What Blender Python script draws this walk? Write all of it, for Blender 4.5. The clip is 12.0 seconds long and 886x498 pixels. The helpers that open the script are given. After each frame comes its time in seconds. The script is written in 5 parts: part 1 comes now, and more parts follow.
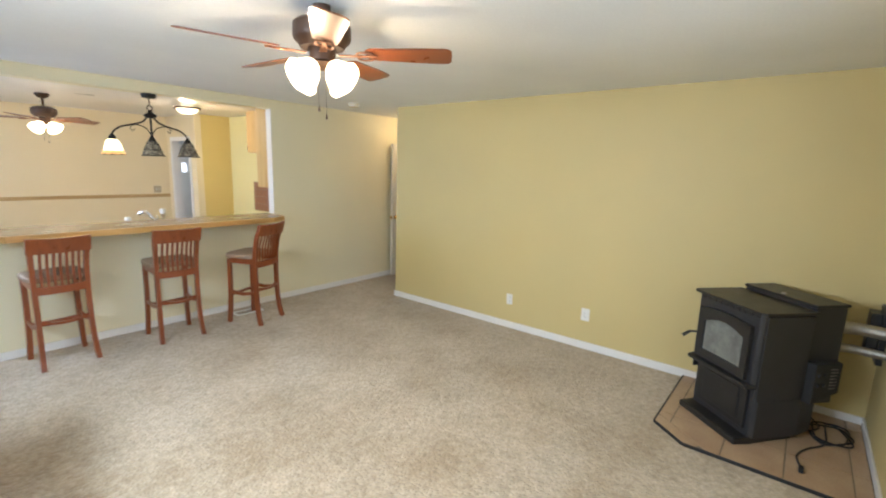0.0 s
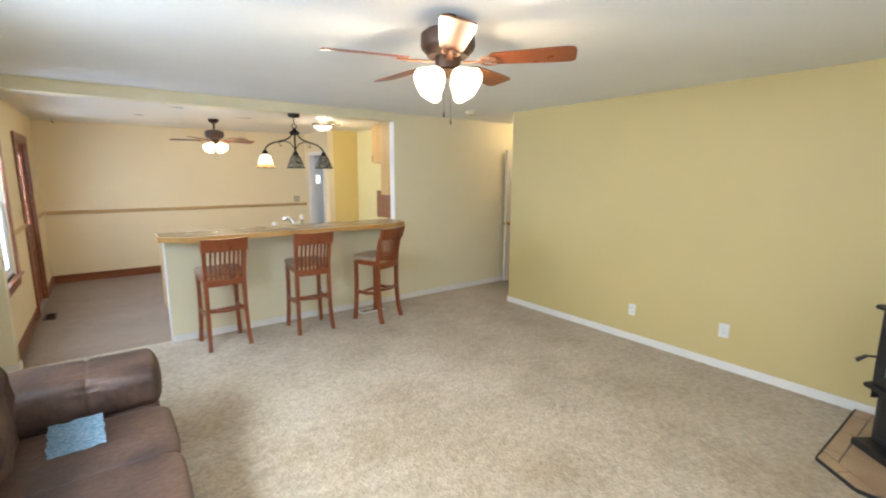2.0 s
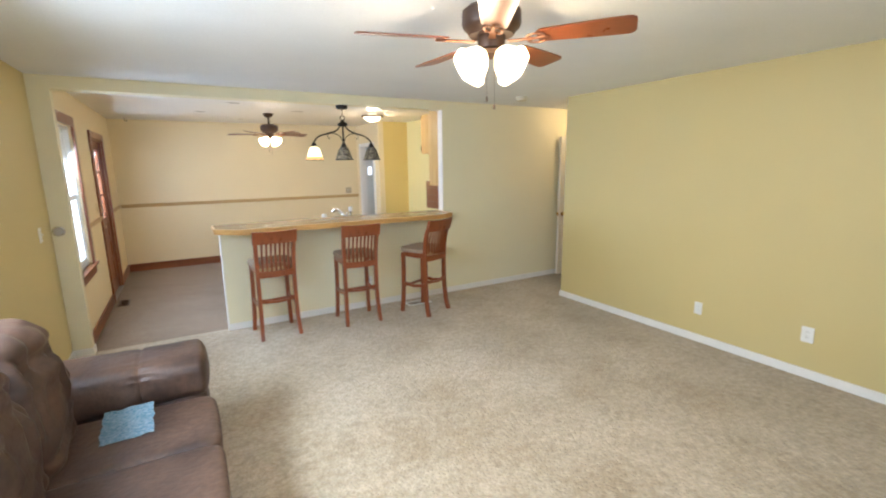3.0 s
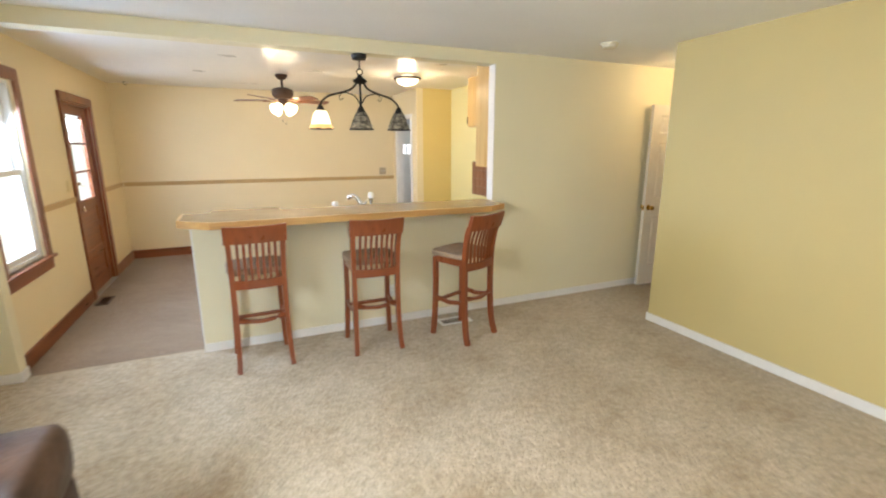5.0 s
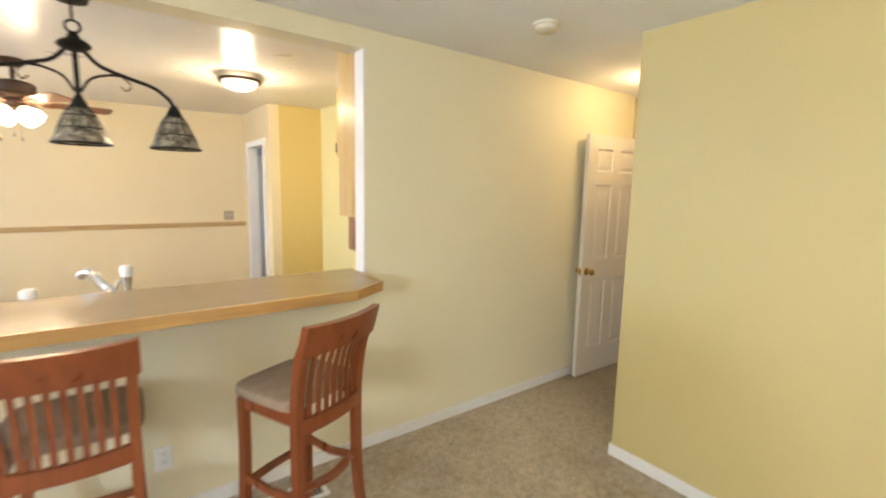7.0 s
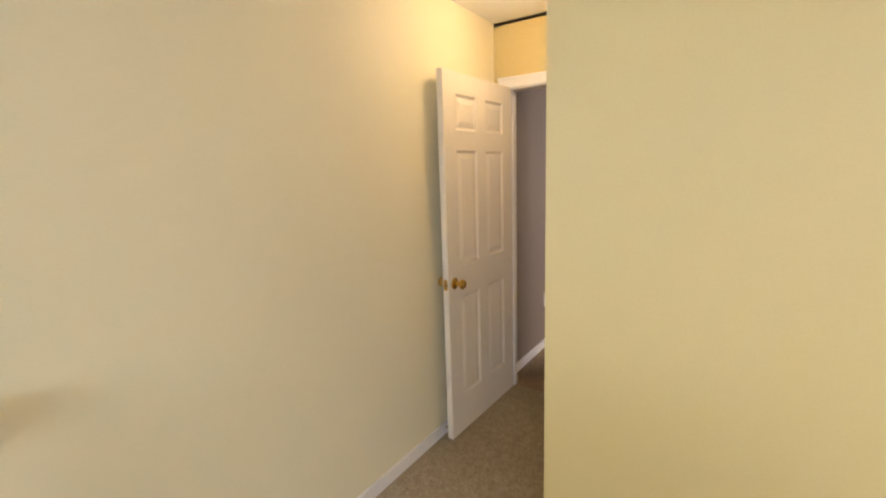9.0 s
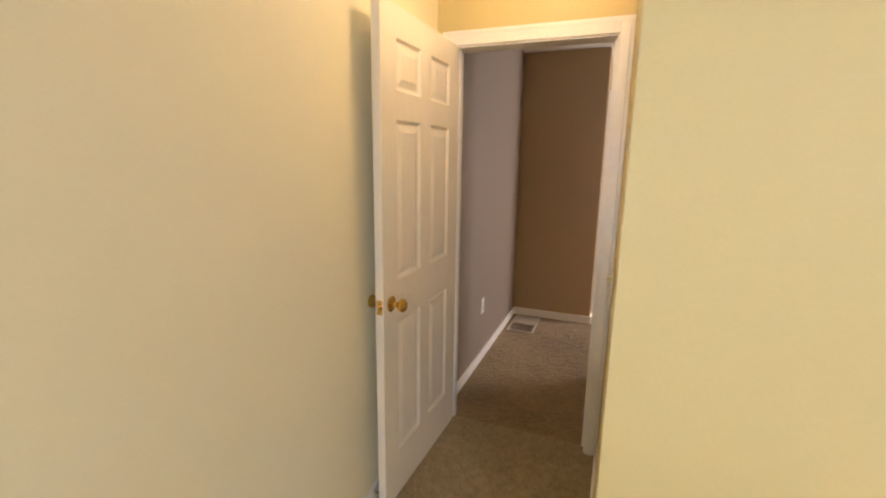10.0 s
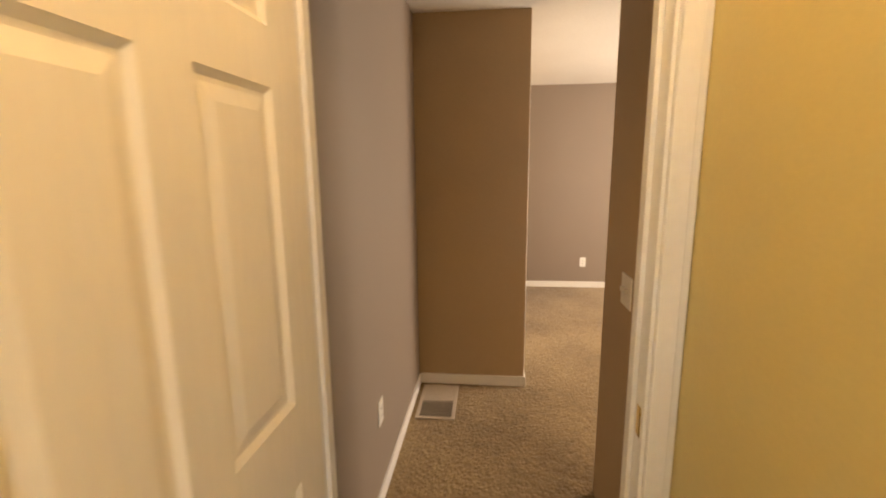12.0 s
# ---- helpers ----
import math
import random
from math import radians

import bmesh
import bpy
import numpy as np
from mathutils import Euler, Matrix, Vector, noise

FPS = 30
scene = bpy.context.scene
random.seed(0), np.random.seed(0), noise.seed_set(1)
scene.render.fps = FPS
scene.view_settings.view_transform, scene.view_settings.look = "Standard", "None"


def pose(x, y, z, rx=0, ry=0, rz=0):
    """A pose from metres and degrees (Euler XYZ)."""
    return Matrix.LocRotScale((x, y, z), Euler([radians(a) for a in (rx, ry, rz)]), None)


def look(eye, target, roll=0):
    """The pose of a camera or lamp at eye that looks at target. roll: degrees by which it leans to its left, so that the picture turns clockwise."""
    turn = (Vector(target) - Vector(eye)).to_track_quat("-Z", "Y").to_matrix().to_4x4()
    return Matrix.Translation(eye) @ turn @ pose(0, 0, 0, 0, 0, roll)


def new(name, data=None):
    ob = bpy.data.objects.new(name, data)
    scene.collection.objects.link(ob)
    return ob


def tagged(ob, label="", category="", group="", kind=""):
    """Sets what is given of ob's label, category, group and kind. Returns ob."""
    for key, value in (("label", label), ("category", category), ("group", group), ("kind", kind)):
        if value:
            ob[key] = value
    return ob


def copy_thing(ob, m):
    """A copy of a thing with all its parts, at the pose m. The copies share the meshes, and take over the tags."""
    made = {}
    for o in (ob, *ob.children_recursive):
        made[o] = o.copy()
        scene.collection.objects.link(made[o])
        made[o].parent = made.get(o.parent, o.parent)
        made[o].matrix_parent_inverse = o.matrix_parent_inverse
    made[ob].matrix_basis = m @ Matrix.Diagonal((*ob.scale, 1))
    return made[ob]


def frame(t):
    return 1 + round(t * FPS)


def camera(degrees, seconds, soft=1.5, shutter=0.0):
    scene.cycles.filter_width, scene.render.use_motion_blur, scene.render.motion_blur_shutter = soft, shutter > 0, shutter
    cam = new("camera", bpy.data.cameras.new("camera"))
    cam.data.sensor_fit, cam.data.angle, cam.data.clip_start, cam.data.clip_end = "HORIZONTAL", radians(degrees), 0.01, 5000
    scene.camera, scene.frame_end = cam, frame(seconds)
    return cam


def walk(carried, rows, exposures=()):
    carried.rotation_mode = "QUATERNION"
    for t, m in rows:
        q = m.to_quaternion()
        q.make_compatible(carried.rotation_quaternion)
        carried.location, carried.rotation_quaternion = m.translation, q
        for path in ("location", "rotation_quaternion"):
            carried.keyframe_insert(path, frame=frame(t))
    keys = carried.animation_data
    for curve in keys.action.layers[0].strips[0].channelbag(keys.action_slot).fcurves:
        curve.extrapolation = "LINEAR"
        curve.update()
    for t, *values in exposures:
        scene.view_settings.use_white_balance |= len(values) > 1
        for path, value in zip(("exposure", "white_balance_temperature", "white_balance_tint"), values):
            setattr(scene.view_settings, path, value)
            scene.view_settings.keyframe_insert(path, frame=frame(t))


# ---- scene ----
cam = camera(89.6, 12.0, 2.0, 0.5)
PATH = [
    (0, (-4.139, -5.055, 1.712), (-2.607, -3.82, 1.354), 1.8),
    (0.5, (-4.163, -5.06, 1.679), (-2.698, -3.74, 1.345), 1.4),
    (1, (-4.174, -5.057, 1.685), (-2.796, -3.646, 1.356), 1.0),
    (1.5, (-4.156, -5.038, 1.693), (-2.879, -3.536, 1.361), 0.5),
    (2, (-4.184, -5.032, 1.678), (-3.001, -3.454, 1.347), 0.2),
    (2.5, (-4.151, -5.019, 1.664), (-3.068, -3.373, 1.321), -0.2),
    (3, (-4.058, -4.949, 1.678), (-3.077, -3.246, 1.304), -0.8),
    (3.2, (-4.042, -4.893, 1.657), (-3.094, -3.173, 1.283), -0.6),
    (4.8, (-3.499, -3.918, 1.609), (-2.72, -2.132, 1.16), -0.3),
    (5, (-3.388, -3.772, 1.601), (-2.599, -1.989, 1.153), 0.0),
    (5.5, (-3.128, -3.379, 1.6), (-2.293, -1.612, 1.172), 0.5),
    (6, (-2.862, -2.983, 1.567), (-1.916, -1.261, 1.194), 1.1),
    (6.5, (-2.598, -2.644, 1.567), (-1.535, -0.98, 1.248), 1.4),
    (7, (-2.357, -2.32, 1.593), (-1.174, -0.731, 1.32), 1.2),
    (7.5, (-2.071, -2.083, 1.589), (-0.791, -0.565, 1.356), 0.1),
    (7.7, (-1.971, -1.994, 1.564), (-0.646, -0.512, 1.34), -0.8),
    (9.3, (-1.076, -1.227, 1.512), (0.631, -0.248, 1.156), -1.1),
    (9.5, (-0.991, -1.126, 1.481), (0.761, -0.229, 1.125), -0.5),
    (10, (-0.722, -0.906, 1.499), (1.104, -0.194, 1.1), 0.8),
    (10.5, (-0.439, -0.757, 1.502), (1.434, -0.196, 1.085), 1.5),
    (11, (-0.115, -0.637, 1.489), (1.796, -0.204, 1.085), 1.3),
    (11.5, (0.22, -0.542, 1.5), (2.158, -0.234, 1.114), 0.8),
    (12, (0.557, -0.508, 1.497), (2.513, -0.303, 1.134), -0.6),
]
EXPOSURES = [(0, -0.20, 5980, 12), (3, -0.16, 5980, 12), (5.5, 0.06, 6480, 12), (6.5, 0.16, 6500, 12), (7.5, 0.10, 6500, 14), (9.5, 0.07, 6470, 21), (10.5, 0.33, 7000, 20), (11.5, 0.36, 7930, 19), (12, 0.49, 8400, 18)]
walk(cam, [(t, look(eye, target, roll)) for t, eye, target, roll in PATH], EXPOSURES)

# ---- world, sun, window light ----
world = bpy.data.worlds.new("sky")
scene.world = world
world.use_nodes = True
wn = world.node_tree.nodes
sky = wn.new("ShaderNodeTexSky")
sky.sky_type = "NISHITA"
sky.sun_disc = False
sky.sun_elevation = radians(52)
sky.sun_rotation = radians(70)
world.node_tree.links.new(sky.outputs["Color"], wn["Background"].inputs["Color"])
wn["Background"].inputs["Strength"].default_value = 0.12


def lamp(name, kind, m, energy, color, **props):
    data = bpy.data.lights.new(name, kind)
    data.energy, data.color = energy, color
    if kind == "AREA":
        data.shape = "RECTANGLE"
        data.size, data.size_y = props["size"], props["size_y"]
    elif kind == "SUN":
        data.angle = props["angle"]
    else:
        data.shadow_soft_size = props["radius"]
    ob = new(name, data)
    ob.matrix_world = m
    return ob


lamp("sun", "SUN", look((20, 10, 30), (0, 0, 0)), 3.0, (1.0, 0.95, 0.88), angle=radians(0.5))
DAY = (0.76, 0.88, 1.0)
WARM = (1.0, 0.79, 0.51)
# sky light in the window openings
lamp("window_light", "AREA", look((-5.20, -3.15, 1.80), (-3.6, -3.15, 0.45)), 132, DAY, size=1.8, size_y=0.46)
lamp("window_light", "AREA", look((-3.30, -5.72, 1.50), (-3.30, -4.5, 1.38)), 38, DAY, size=1.9, size_y=1.2)
lamp("window_light", "AREA", look((-5.22, 0.55, 1.42), (-4.0, 0.55, 0.8)), 66, (0.60, 0.76, 1.0), size=0.62, size_y=1.3)
lamp("window_light", "AREA", look((-5.22, 2.40, 1.48), (-4.0, 2.40, 0.9)), 36, (0.68, 0.80, 1.0), size=0.6, size_y=0.9)
lamp("window_light", "AREA", look((4.30, -3.98, 1.45), (4.30, -3.0, 1.38)), 98, (1.0, 0.95, 0.88), size=1.4, size_y=1.1)
# added light for the mudroom, through a window that is not known there
lamp("window_light", "AREA", look((0.86, 4.6, 1.5), (0.0, 4.6, 1.4)), 10, DAY, size=0.6, size_y=0.9)

# ---- materials ----


def mat(name, color, rough=0.6, metal=0.0, var=0.12, scale=6.0, fine=90.0, bump=0.12, dist=0.002, spec=0.5,
        color2=None, stretch=(1, 1, 1), emit=None, power=0.0, big=1.0):
    """A surface with variation at a large and a small scale and fine relief."""
    m = bpy.data.materials.new(name)
    m.use_nodes = True
    nt = m.node_tree
    bsdf = nt.nodes["Principled BSDF"]
    bsdf.inputs["Roughness"].default_value = rough
    bsdf.inputs["Metallic"].default_value = metal
    bsdf.inputs["Specular IOR Level"].default_value = spec
    tc = nt.nodes.new("ShaderNodeTexCoord")
    mp = nt.nodes.new("ShaderNodeMapping")
    mp.inputs["Scale"].default_value = stretch
    nt.links.new(tc.outputs["Object"], mp.inputs["Vector"])
    n1 = nt.nodes.new("ShaderNodeTexNoise")
    n1.inputs["Scale"].default_value = scale
    n1.inputs["Detail"].default_value = 5
    n2 = nt.nodes.new("ShaderNodeTexNoise")
    n2.inputs["Scale"].default_value = fine
    n2.inputs["Detail"].default_value = 4
    for n in (n1, n2):
        nt.links.new(mp.outputs["Vector"], n.inputs["Vector"])
    r1 = nt.nodes.new("ShaderNodeValToRGB")
    c = color
    d = color2 or tuple(x * (1 - 2 * var) for x in color)
    r1.color_ramp.elements[0].position, r1.color_ramp.elements[1].position = 0.32, 0.68
    r1.color_ramp.elements[0].color = (*d, 1)
    r1.color_ramp.elements[1].color = (*c, 1)
    nt.links.new(n1.outputs["Fac"], r1.inputs["Fac"])
    mix = nt.nodes.new("ShaderNodeMixRGB")
    mix.blend_type = "MULTIPLY"
    mix.inputs["Fac"].default_value = 1.0
    r2 = nt.nodes.new("ShaderNodeValToRGB")
    lo = max(0.0, 1 - 2.2 * var * big)
    r2.color_ramp.elements[0].position, r2.color_ramp.elements[1].position = 0.3, 0.7
    r2.color_ramp.elements[0].color = (lo, lo, lo, 1)
    r2.color_ramp.elements[1].color = (1, 1, 1, 1)
    nt.links.new(n2.outputs["Fac"], r2.inputs["Fac"])
    nt.links.new(r1.outputs["Color"], mix.inputs["Color1"])
    nt.links.new(r2.outputs["Color"], mix.inputs["Color2"])
    nt.links.new(mix.outputs["Color"], bsdf.inputs["Base Color"])
    bp = nt.nodes.new("ShaderNodeBump")
    bp.inputs["Strength"].default_value = bump
    bp.inputs["Distance"].default_value = dist
    nt.links.new(n2.outputs["Fac"], bp.inputs["Height"])
    nt.links.new(bp.outputs["Normal"], bsdf.inputs["Normal"])
    rr = nt.nodes.new("ShaderNodeMapRange")
    rr.inputs["To Min"].default_value = max(0.02, rough - 0.07)
    rr.inputs["To Max"].default_value = min(1.0, rough + 0.07)
    nt.links.new(n1.outputs["Fac"], rr.inputs["Value"])
    nt.links.new(rr.outputs["Result"], bsdf.inputs["Roughness"])
    if emit:
        bsdf.inputs["Emission Color"].default_value = (*emit, 1)
        bsdf.inputs["Emission Strength"].default_value = power
    return m


def carpet_mat(name, color, color2, tuft, relief, soil_shade=None):
    """Cut-pile carpet: tufts, trodden patches, darker gaps between the tufts."""
    m = bpy.data.materials.new(name)
    m.use_nodes = True
    nt = m.node_tree
    bsdf = nt.nodes["Principled BSDF"]
    bsdf.inputs["Roughness"].default_value = 1.0
    bsdf.inputs["Specular IOR Level"].default_value = 0.1
    bsdf.inputs["Sheen Weight"].default_value = 0.25
    tc = nt.nodes.new("ShaderNodeTexCoord")
    vor = nt.nodes.new("ShaderNodeTexVoronoi")
    vor.inputs["Scale"].default_value = tuft
    wob = nt.nodes.new("ShaderNodeTexNoise")
    wob.inputs["Scale"].default_value = tuft * 0.45
    wob.inputs["Detail"].default_value = 6
    wob.inputs["Roughness"].default_value = 0.7
    patch = nt.nodes.new("ShaderNodeTexNoise")
    patch.inputs["Scale"].default_value = 1.3
    patch.inputs["Detail"].default_value = 7
    patch.inputs["Roughness"].default_value = 0.62
    for n in (vor, wob, patch):
        nt.links.new(tc.outputs["Object"], n.inputs["Vector"])
    base = nt.nodes.new("ShaderNodeValToRGB")
    base.color_ramp.elements[0].position, base.color_ramp.elements[1].position = 0.36, 0.62
    base.color_ramp.elements[0].color = (*color2, 1)
    base.color_ramp.elements[1].color = (*color, 1)
    nt.links.new(patch.outputs["Fac"], base.inputs["Fac"])
    speck = nt.nodes.new("ShaderNodeValToRGB")
    speck.color_ramp.elements[0].position, speck.color_ramp.elements[1].position = 0.34, 0.60
    speck.color_ramp.elements[0].color = (0.74, 0.715, 0.68, 1)
    speck.color_ramp.elements[1].color = (1, 1, 1, 1)
    nt.links.new(wob.outputs["Fac"], speck.inputs["Fac"])
    clump = nt.nodes.new("ShaderNodeTexNoise")
    clump.inputs["Scale"].default_value = 13
    clump.inputs["Detail"].default_value = 4
    clump.inputs["Distortion"].default_value = 1.6
    nt.links.new(tc.outputs["Object"], clump.inputs["Vector"])
    tread = nt.nodes.new("ShaderNodeValToRGB")
    tread.color_ramp.elements[0].position, tread.color_ramp.elements[1].position = 0.36, 0.58
    tread.color_ramp.elements[0].color = (0.855, 0.84, 0.815, 1)
    tread.color_ramp.elements[1].color = (1, 1, 1, 1)
    nt.links.new(clump.outputs["Fac"], tread.inputs["Fac"])
    worn = nt.nodes.new("ShaderNodeMixRGB")
    worn.blend_type = "MULTIPLY"
    worn.inputs["Fac"].default_value = 1
    nt.links.new(base.outputs["Color"], worn.inputs["Color1"])
    nt.links.new(tread.outputs["Color"], worn.inputs["Color2"])
    base = worn
    mix = nt.nodes.new("ShaderNodeMixRGB")
    mix.blend_type = "MULTIPLY"
    mix.inputs["Fac"].default_value = 1
    nt.links.new(base.outputs["Color"], mix.inputs["Color1"])
    nt.links.new(speck.outputs["Color"], mix.inputs["Color2"])
    if soil_shade:
        # trodden dirt plus the hall's shade put into the colour: it begins between the two places along x, with a
        # ragged edge
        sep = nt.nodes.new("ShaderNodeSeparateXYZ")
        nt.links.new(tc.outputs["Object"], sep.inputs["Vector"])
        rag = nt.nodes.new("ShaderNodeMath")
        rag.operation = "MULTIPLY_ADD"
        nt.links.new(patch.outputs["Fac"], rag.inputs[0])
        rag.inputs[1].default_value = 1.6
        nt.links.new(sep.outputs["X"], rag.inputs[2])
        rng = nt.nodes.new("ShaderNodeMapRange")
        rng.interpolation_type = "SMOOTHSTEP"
        rng.inputs["From Min"].default_value = soil_shade[0] + 0.8
        rng.inputs["From Max"].default_value = soil_shade[1] + 0.8
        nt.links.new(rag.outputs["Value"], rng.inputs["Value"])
        dirt_shade = nt.nodes.new("ShaderNodeMixRGB")
        dirt_shade.blend_type = "MULTIPLY"
        dirt_shade.inputs["Color2"].default_value = (0.60, 0.56, 0.43, 1)
        nt.links.new(rng.outputs["Result"], dirt_shade.inputs["Fac"])
        nt.links.new(mix.outputs["Color"], dirt_shade.inputs["Color1"])
        mix = dirt_shade
    nt.links.new(mix.outputs["Color"], bsdf.inputs["Base Color"])
    add = nt.nodes.new("ShaderNodeMath")
    add.operation = "SUBTRACT"
    nt.links.new(wob.outputs["Fac"], add.inputs[0])
    nt.links.new(vor.outputs["Distance"], add.inputs[1])
    bp = nt.nodes.new("ShaderNodeBump")
    bp.inputs["Strength"].default_value = relief
    bp.inputs["Distance"].default_value = 0.012
    nt.links.new(add.outputs["Value"], bp.inputs["Height"])
    nt.links.new(bp.outputs["Normal"], bsdf.inputs["Normal"])
    return m


def glass_mat(name, tint=(1, 1, 1), rough=0.0):
    m = bpy.data.materials.new(name)
    m.use_nodes = True
    b = m.node_tree.nodes["Principled BSDF"]
    b.inputs["Base Color"].default_value = (*tint, 1)
    b.inputs["Transmission Weight"].default_value = 1.0
    b.inputs["Roughness"].default_value = rough
    b.inputs["IOR"].default_value = 1.45
    return m


def wood_mat(name, light, dark, rough, axis="Z", grain=26.0):
    """Wood with long grain along one axis of its own object."""
    s = {"X": (0.06, 1, 1), "Y": (1, 0.06, 1), "Z": (1, 1, 0.06)}[axis]
    return mat(name, light, rough, color2=dark, scale=grain, fine=grain * 5, var=0.06, bump=0.08, dist=0.001, stretch=s)


# paler copy of the yellow paint, with the bar wall's daylight in its colour
paint_yellow_lit = mat("paint_yellow_lit", (0.80, 0.735, 0.515), 0.55, var=0.02, scale=1.3, fine=160, bump=0.10)
paint_yellow = mat("paint_yellow", (0.61, 0.492, 0.22), 0.55, var=0.02, scale=1.3, fine=160, bump=0.10)
paint_dining = mat("paint_dining", (0.785, 0.665, 0.42), 0.55, var=0.02, scale=1.3, fine=160, bump=0.10)
paint_gold = mat("paint_gold", (0.70, 0.535, 0.19), 0.55, var=0.02, scale=1.3, fine=160, bump=0.10)
paint_lemon = mat("paint_lemon", (0.75, 0.68, 0.34), 0.55, var=0.02, scale=1.3, fine=160, bump=0.10)
paint_taupe = mat("paint_taupe", (0.268, 0.212, 0.170), 0.6, var=0.03, scale=1.3, fine=160, bump=0.10)
paint_brown = mat("paint_brown", (0.45, 0.325, 0.19), 0.6, var=0.03, scale=1.3, fine=160, bump=0.10)
paint_grey = mat("paint_grey", (0.62, 0.64, 0.68), 0.6, var=0.03, scale=1.3, fine=160, bump=0.10)
ceiling_flat = mat("ceiling_flat", (0.87, 0.88, 0.87), 0.85, var=0.02, scale=2, fine=70, bump=0.35, dist=0.004)
ceiling_gloss = mat("ceiling_gloss", (0.80, 0.77, 0.70), 0.30, var=0.02, scale=2, fine=14, bump=0.10, dist=0.004)
trim_white = mat("trim_white", (0.82, 0.80, 0.76), 0.38, var=0.02, scale=3, fine=40, bump=0.05)
door_white = mat("door_white", (0.82, 0.765, 0.655), 0.42, var=0.02, scale=3, fine=60, bump=0.06, stretch=(1, 1, 0.15))
plastic_cream = mat("plastic_cream", (0.64, 0.52, 0.26), 0.4, var=0.01, scale=20, fine=200, bump=0.02)
plastic_aged = mat("plastic_aged", (0.74, 0.67, 0.50), 0.4, var=0.02, scale=20, fine=200, bump=0.02)
plastic_tan = mat("plastic_tan", (0.44, 0.36, 0.24), 0.4, var=0.02, scale=20, fine=200, bump=0.02)
plastic_white = mat("plastic_white", (0.80, 0.79, 0.75), 0.35, var=0.01, scale=20, fine=200, bump=0.02)
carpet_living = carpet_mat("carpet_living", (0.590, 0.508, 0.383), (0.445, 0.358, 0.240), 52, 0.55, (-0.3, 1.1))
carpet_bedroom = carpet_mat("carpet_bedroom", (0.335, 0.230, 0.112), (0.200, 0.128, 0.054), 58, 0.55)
carpet_dining = carpet_mat("carpet_dining", (0.285, 0.205, 0.135), (0.225, 0.155, 0.095), 110, 0.4)
wood_stool = wood_mat("wood_stool", (0.27, 0.072, 0.022), (0.21, 0.052, 0.016), 0.30)
wood_trim = wood_mat("wood_trim", (0.29, 0.095, 0.034), (0.17, 0.050, 0.018), 0.30)
wood_trim_y = wood_mat("wood_trim_y", (0.29, 0.095, 0.034), (0.17, 0.050, 0.018), 0.30, "Y")
wood_trim_x = wood_mat("wood_trim_x", (0.29, 0.095, 0.034), (0.17, 0.050, 0.018), 0.30, "X")
wood_oak = wood_mat("wood_oak", (0.60, 0.36, 0.12), (0.46, 0.25, 0.08), 0.35, "X")
wood_cabinet = wood_mat("wood_cabinet", (0.62, 0.42, 0.17), (0.54, 0.34, 0.12), 0.30)
rail_gold = wood_mat("rail_gold", (0.60, 0.41, 0.18), (0.50, 0.32, 0.125), 0.45, "X")
counter_top = mat("counter_top", (0.37, 0.275, 0.165), 0.22, var=0.03, scale=5, fine=240, bump=0.02)
seat_fabric = mat("seat_fabric", (0.40, 0.29, 0.20), 0.9, var=0.10, scale=20, fine=420, bump=0.3, dist=0.002)
sofa_suede = mat("sofa_suede", (0.122, 0.067, 0.042), 0.50, color2=(0.042, 0.021, 0.014), var=0.16, scale=4.5, fine=34, bump=0.40, dist=0.009)
stove_black = mat("stove_black", (0.030, 0.030, 0.033), 0.42, var=0.10, scale=8, fine=240, bump=0.12, dist=0.001)
stove_cast = mat("stove_cast", (0.020, 0.019, 0.019), 0.40, var=0.12, scale=10, fine=120, bump=0.2, dist=0.002)
metal_bronze = mat("metal_bronze", (0.085, 0.045, 0.026), 0.42, metal=0.35, var=0.12, scale=14, fine=160, bump=0.08)
metal_copper = mat("metal_copper", (0.34, 0.15, 0.07), 0.35, metal=0.8, var=0.10, scale=14, fine=160, bump=0.05)
metal_iron = mat("metal_iron", (0.020, 0.017, 0.014), 0.55, metal=0.5, var=0.12, scale=20, fine=160, bump=0.15)
metal_brass = mat("metal_brass", (0.78, 0.53, 0.17), 0.18, metal=1.0, var=0.04, scale=14, fine=160, bump=0.02)
metal_chrome = mat("metal_chrome", (0.82, 0.83, 0.85), 0.10, metal=1.0, var=0.02, scale=14, fine=160, bump=0.01)
metal_foil = mat("metal_foil", (0.50, 0.47, 0.42), 0.48, metal=1.0, var=0.10, scale=30, fine=120, bump=0.5, dist=0.004)
metal_grey = mat("metal_grey", (0.42, 0.39, 0.35), 0.45, metal=0.3, var=0.05, scale=14, fine=160, bump=0.04)
# near-black stands for the shade inside outlet slots and register throats
dark_gap = mat("dark_gap", (0.02, 0.02, 0.02), 0.7, var=0.05)
rubber_black = mat("rubber_black", (0.015, 0.015, 0.016), 0.55, var=0.05, scale=30, fine=200, bump=0.05)
hearth_tile = mat("hearth_tile", (0.52, 0.37, 0.23), 0.35, color2=(0.42, 0.28, 0.17), var=0.08, scale=5, fine=90, bump=0.10)
hearth_grout = mat("hearth_grout", (0.30, 0.25, 0.19), 0.9, var=0.1, scale=20, fine=200, bump=0.3)
splash_tile = mat("splash_tile", (0.30, 0.14, 0.07), 0.30, color2=(0.22, 0.09, 0.05), var=0.08, scale=12, fine=90, bump=0.08)
towel_blue = mat("towel_blue", (0.66, 0.80, 0.90), 0.95, color2=(0.20, 0.46, 0.64), var=0.10, scale=75, fine=320, bump=0.8, dist=0.006)
blade_light = mat("blade_light", (0.19, 0.055, 0.018), 0.30, var=0.03, scale=9, fine=120, bump=0.04)
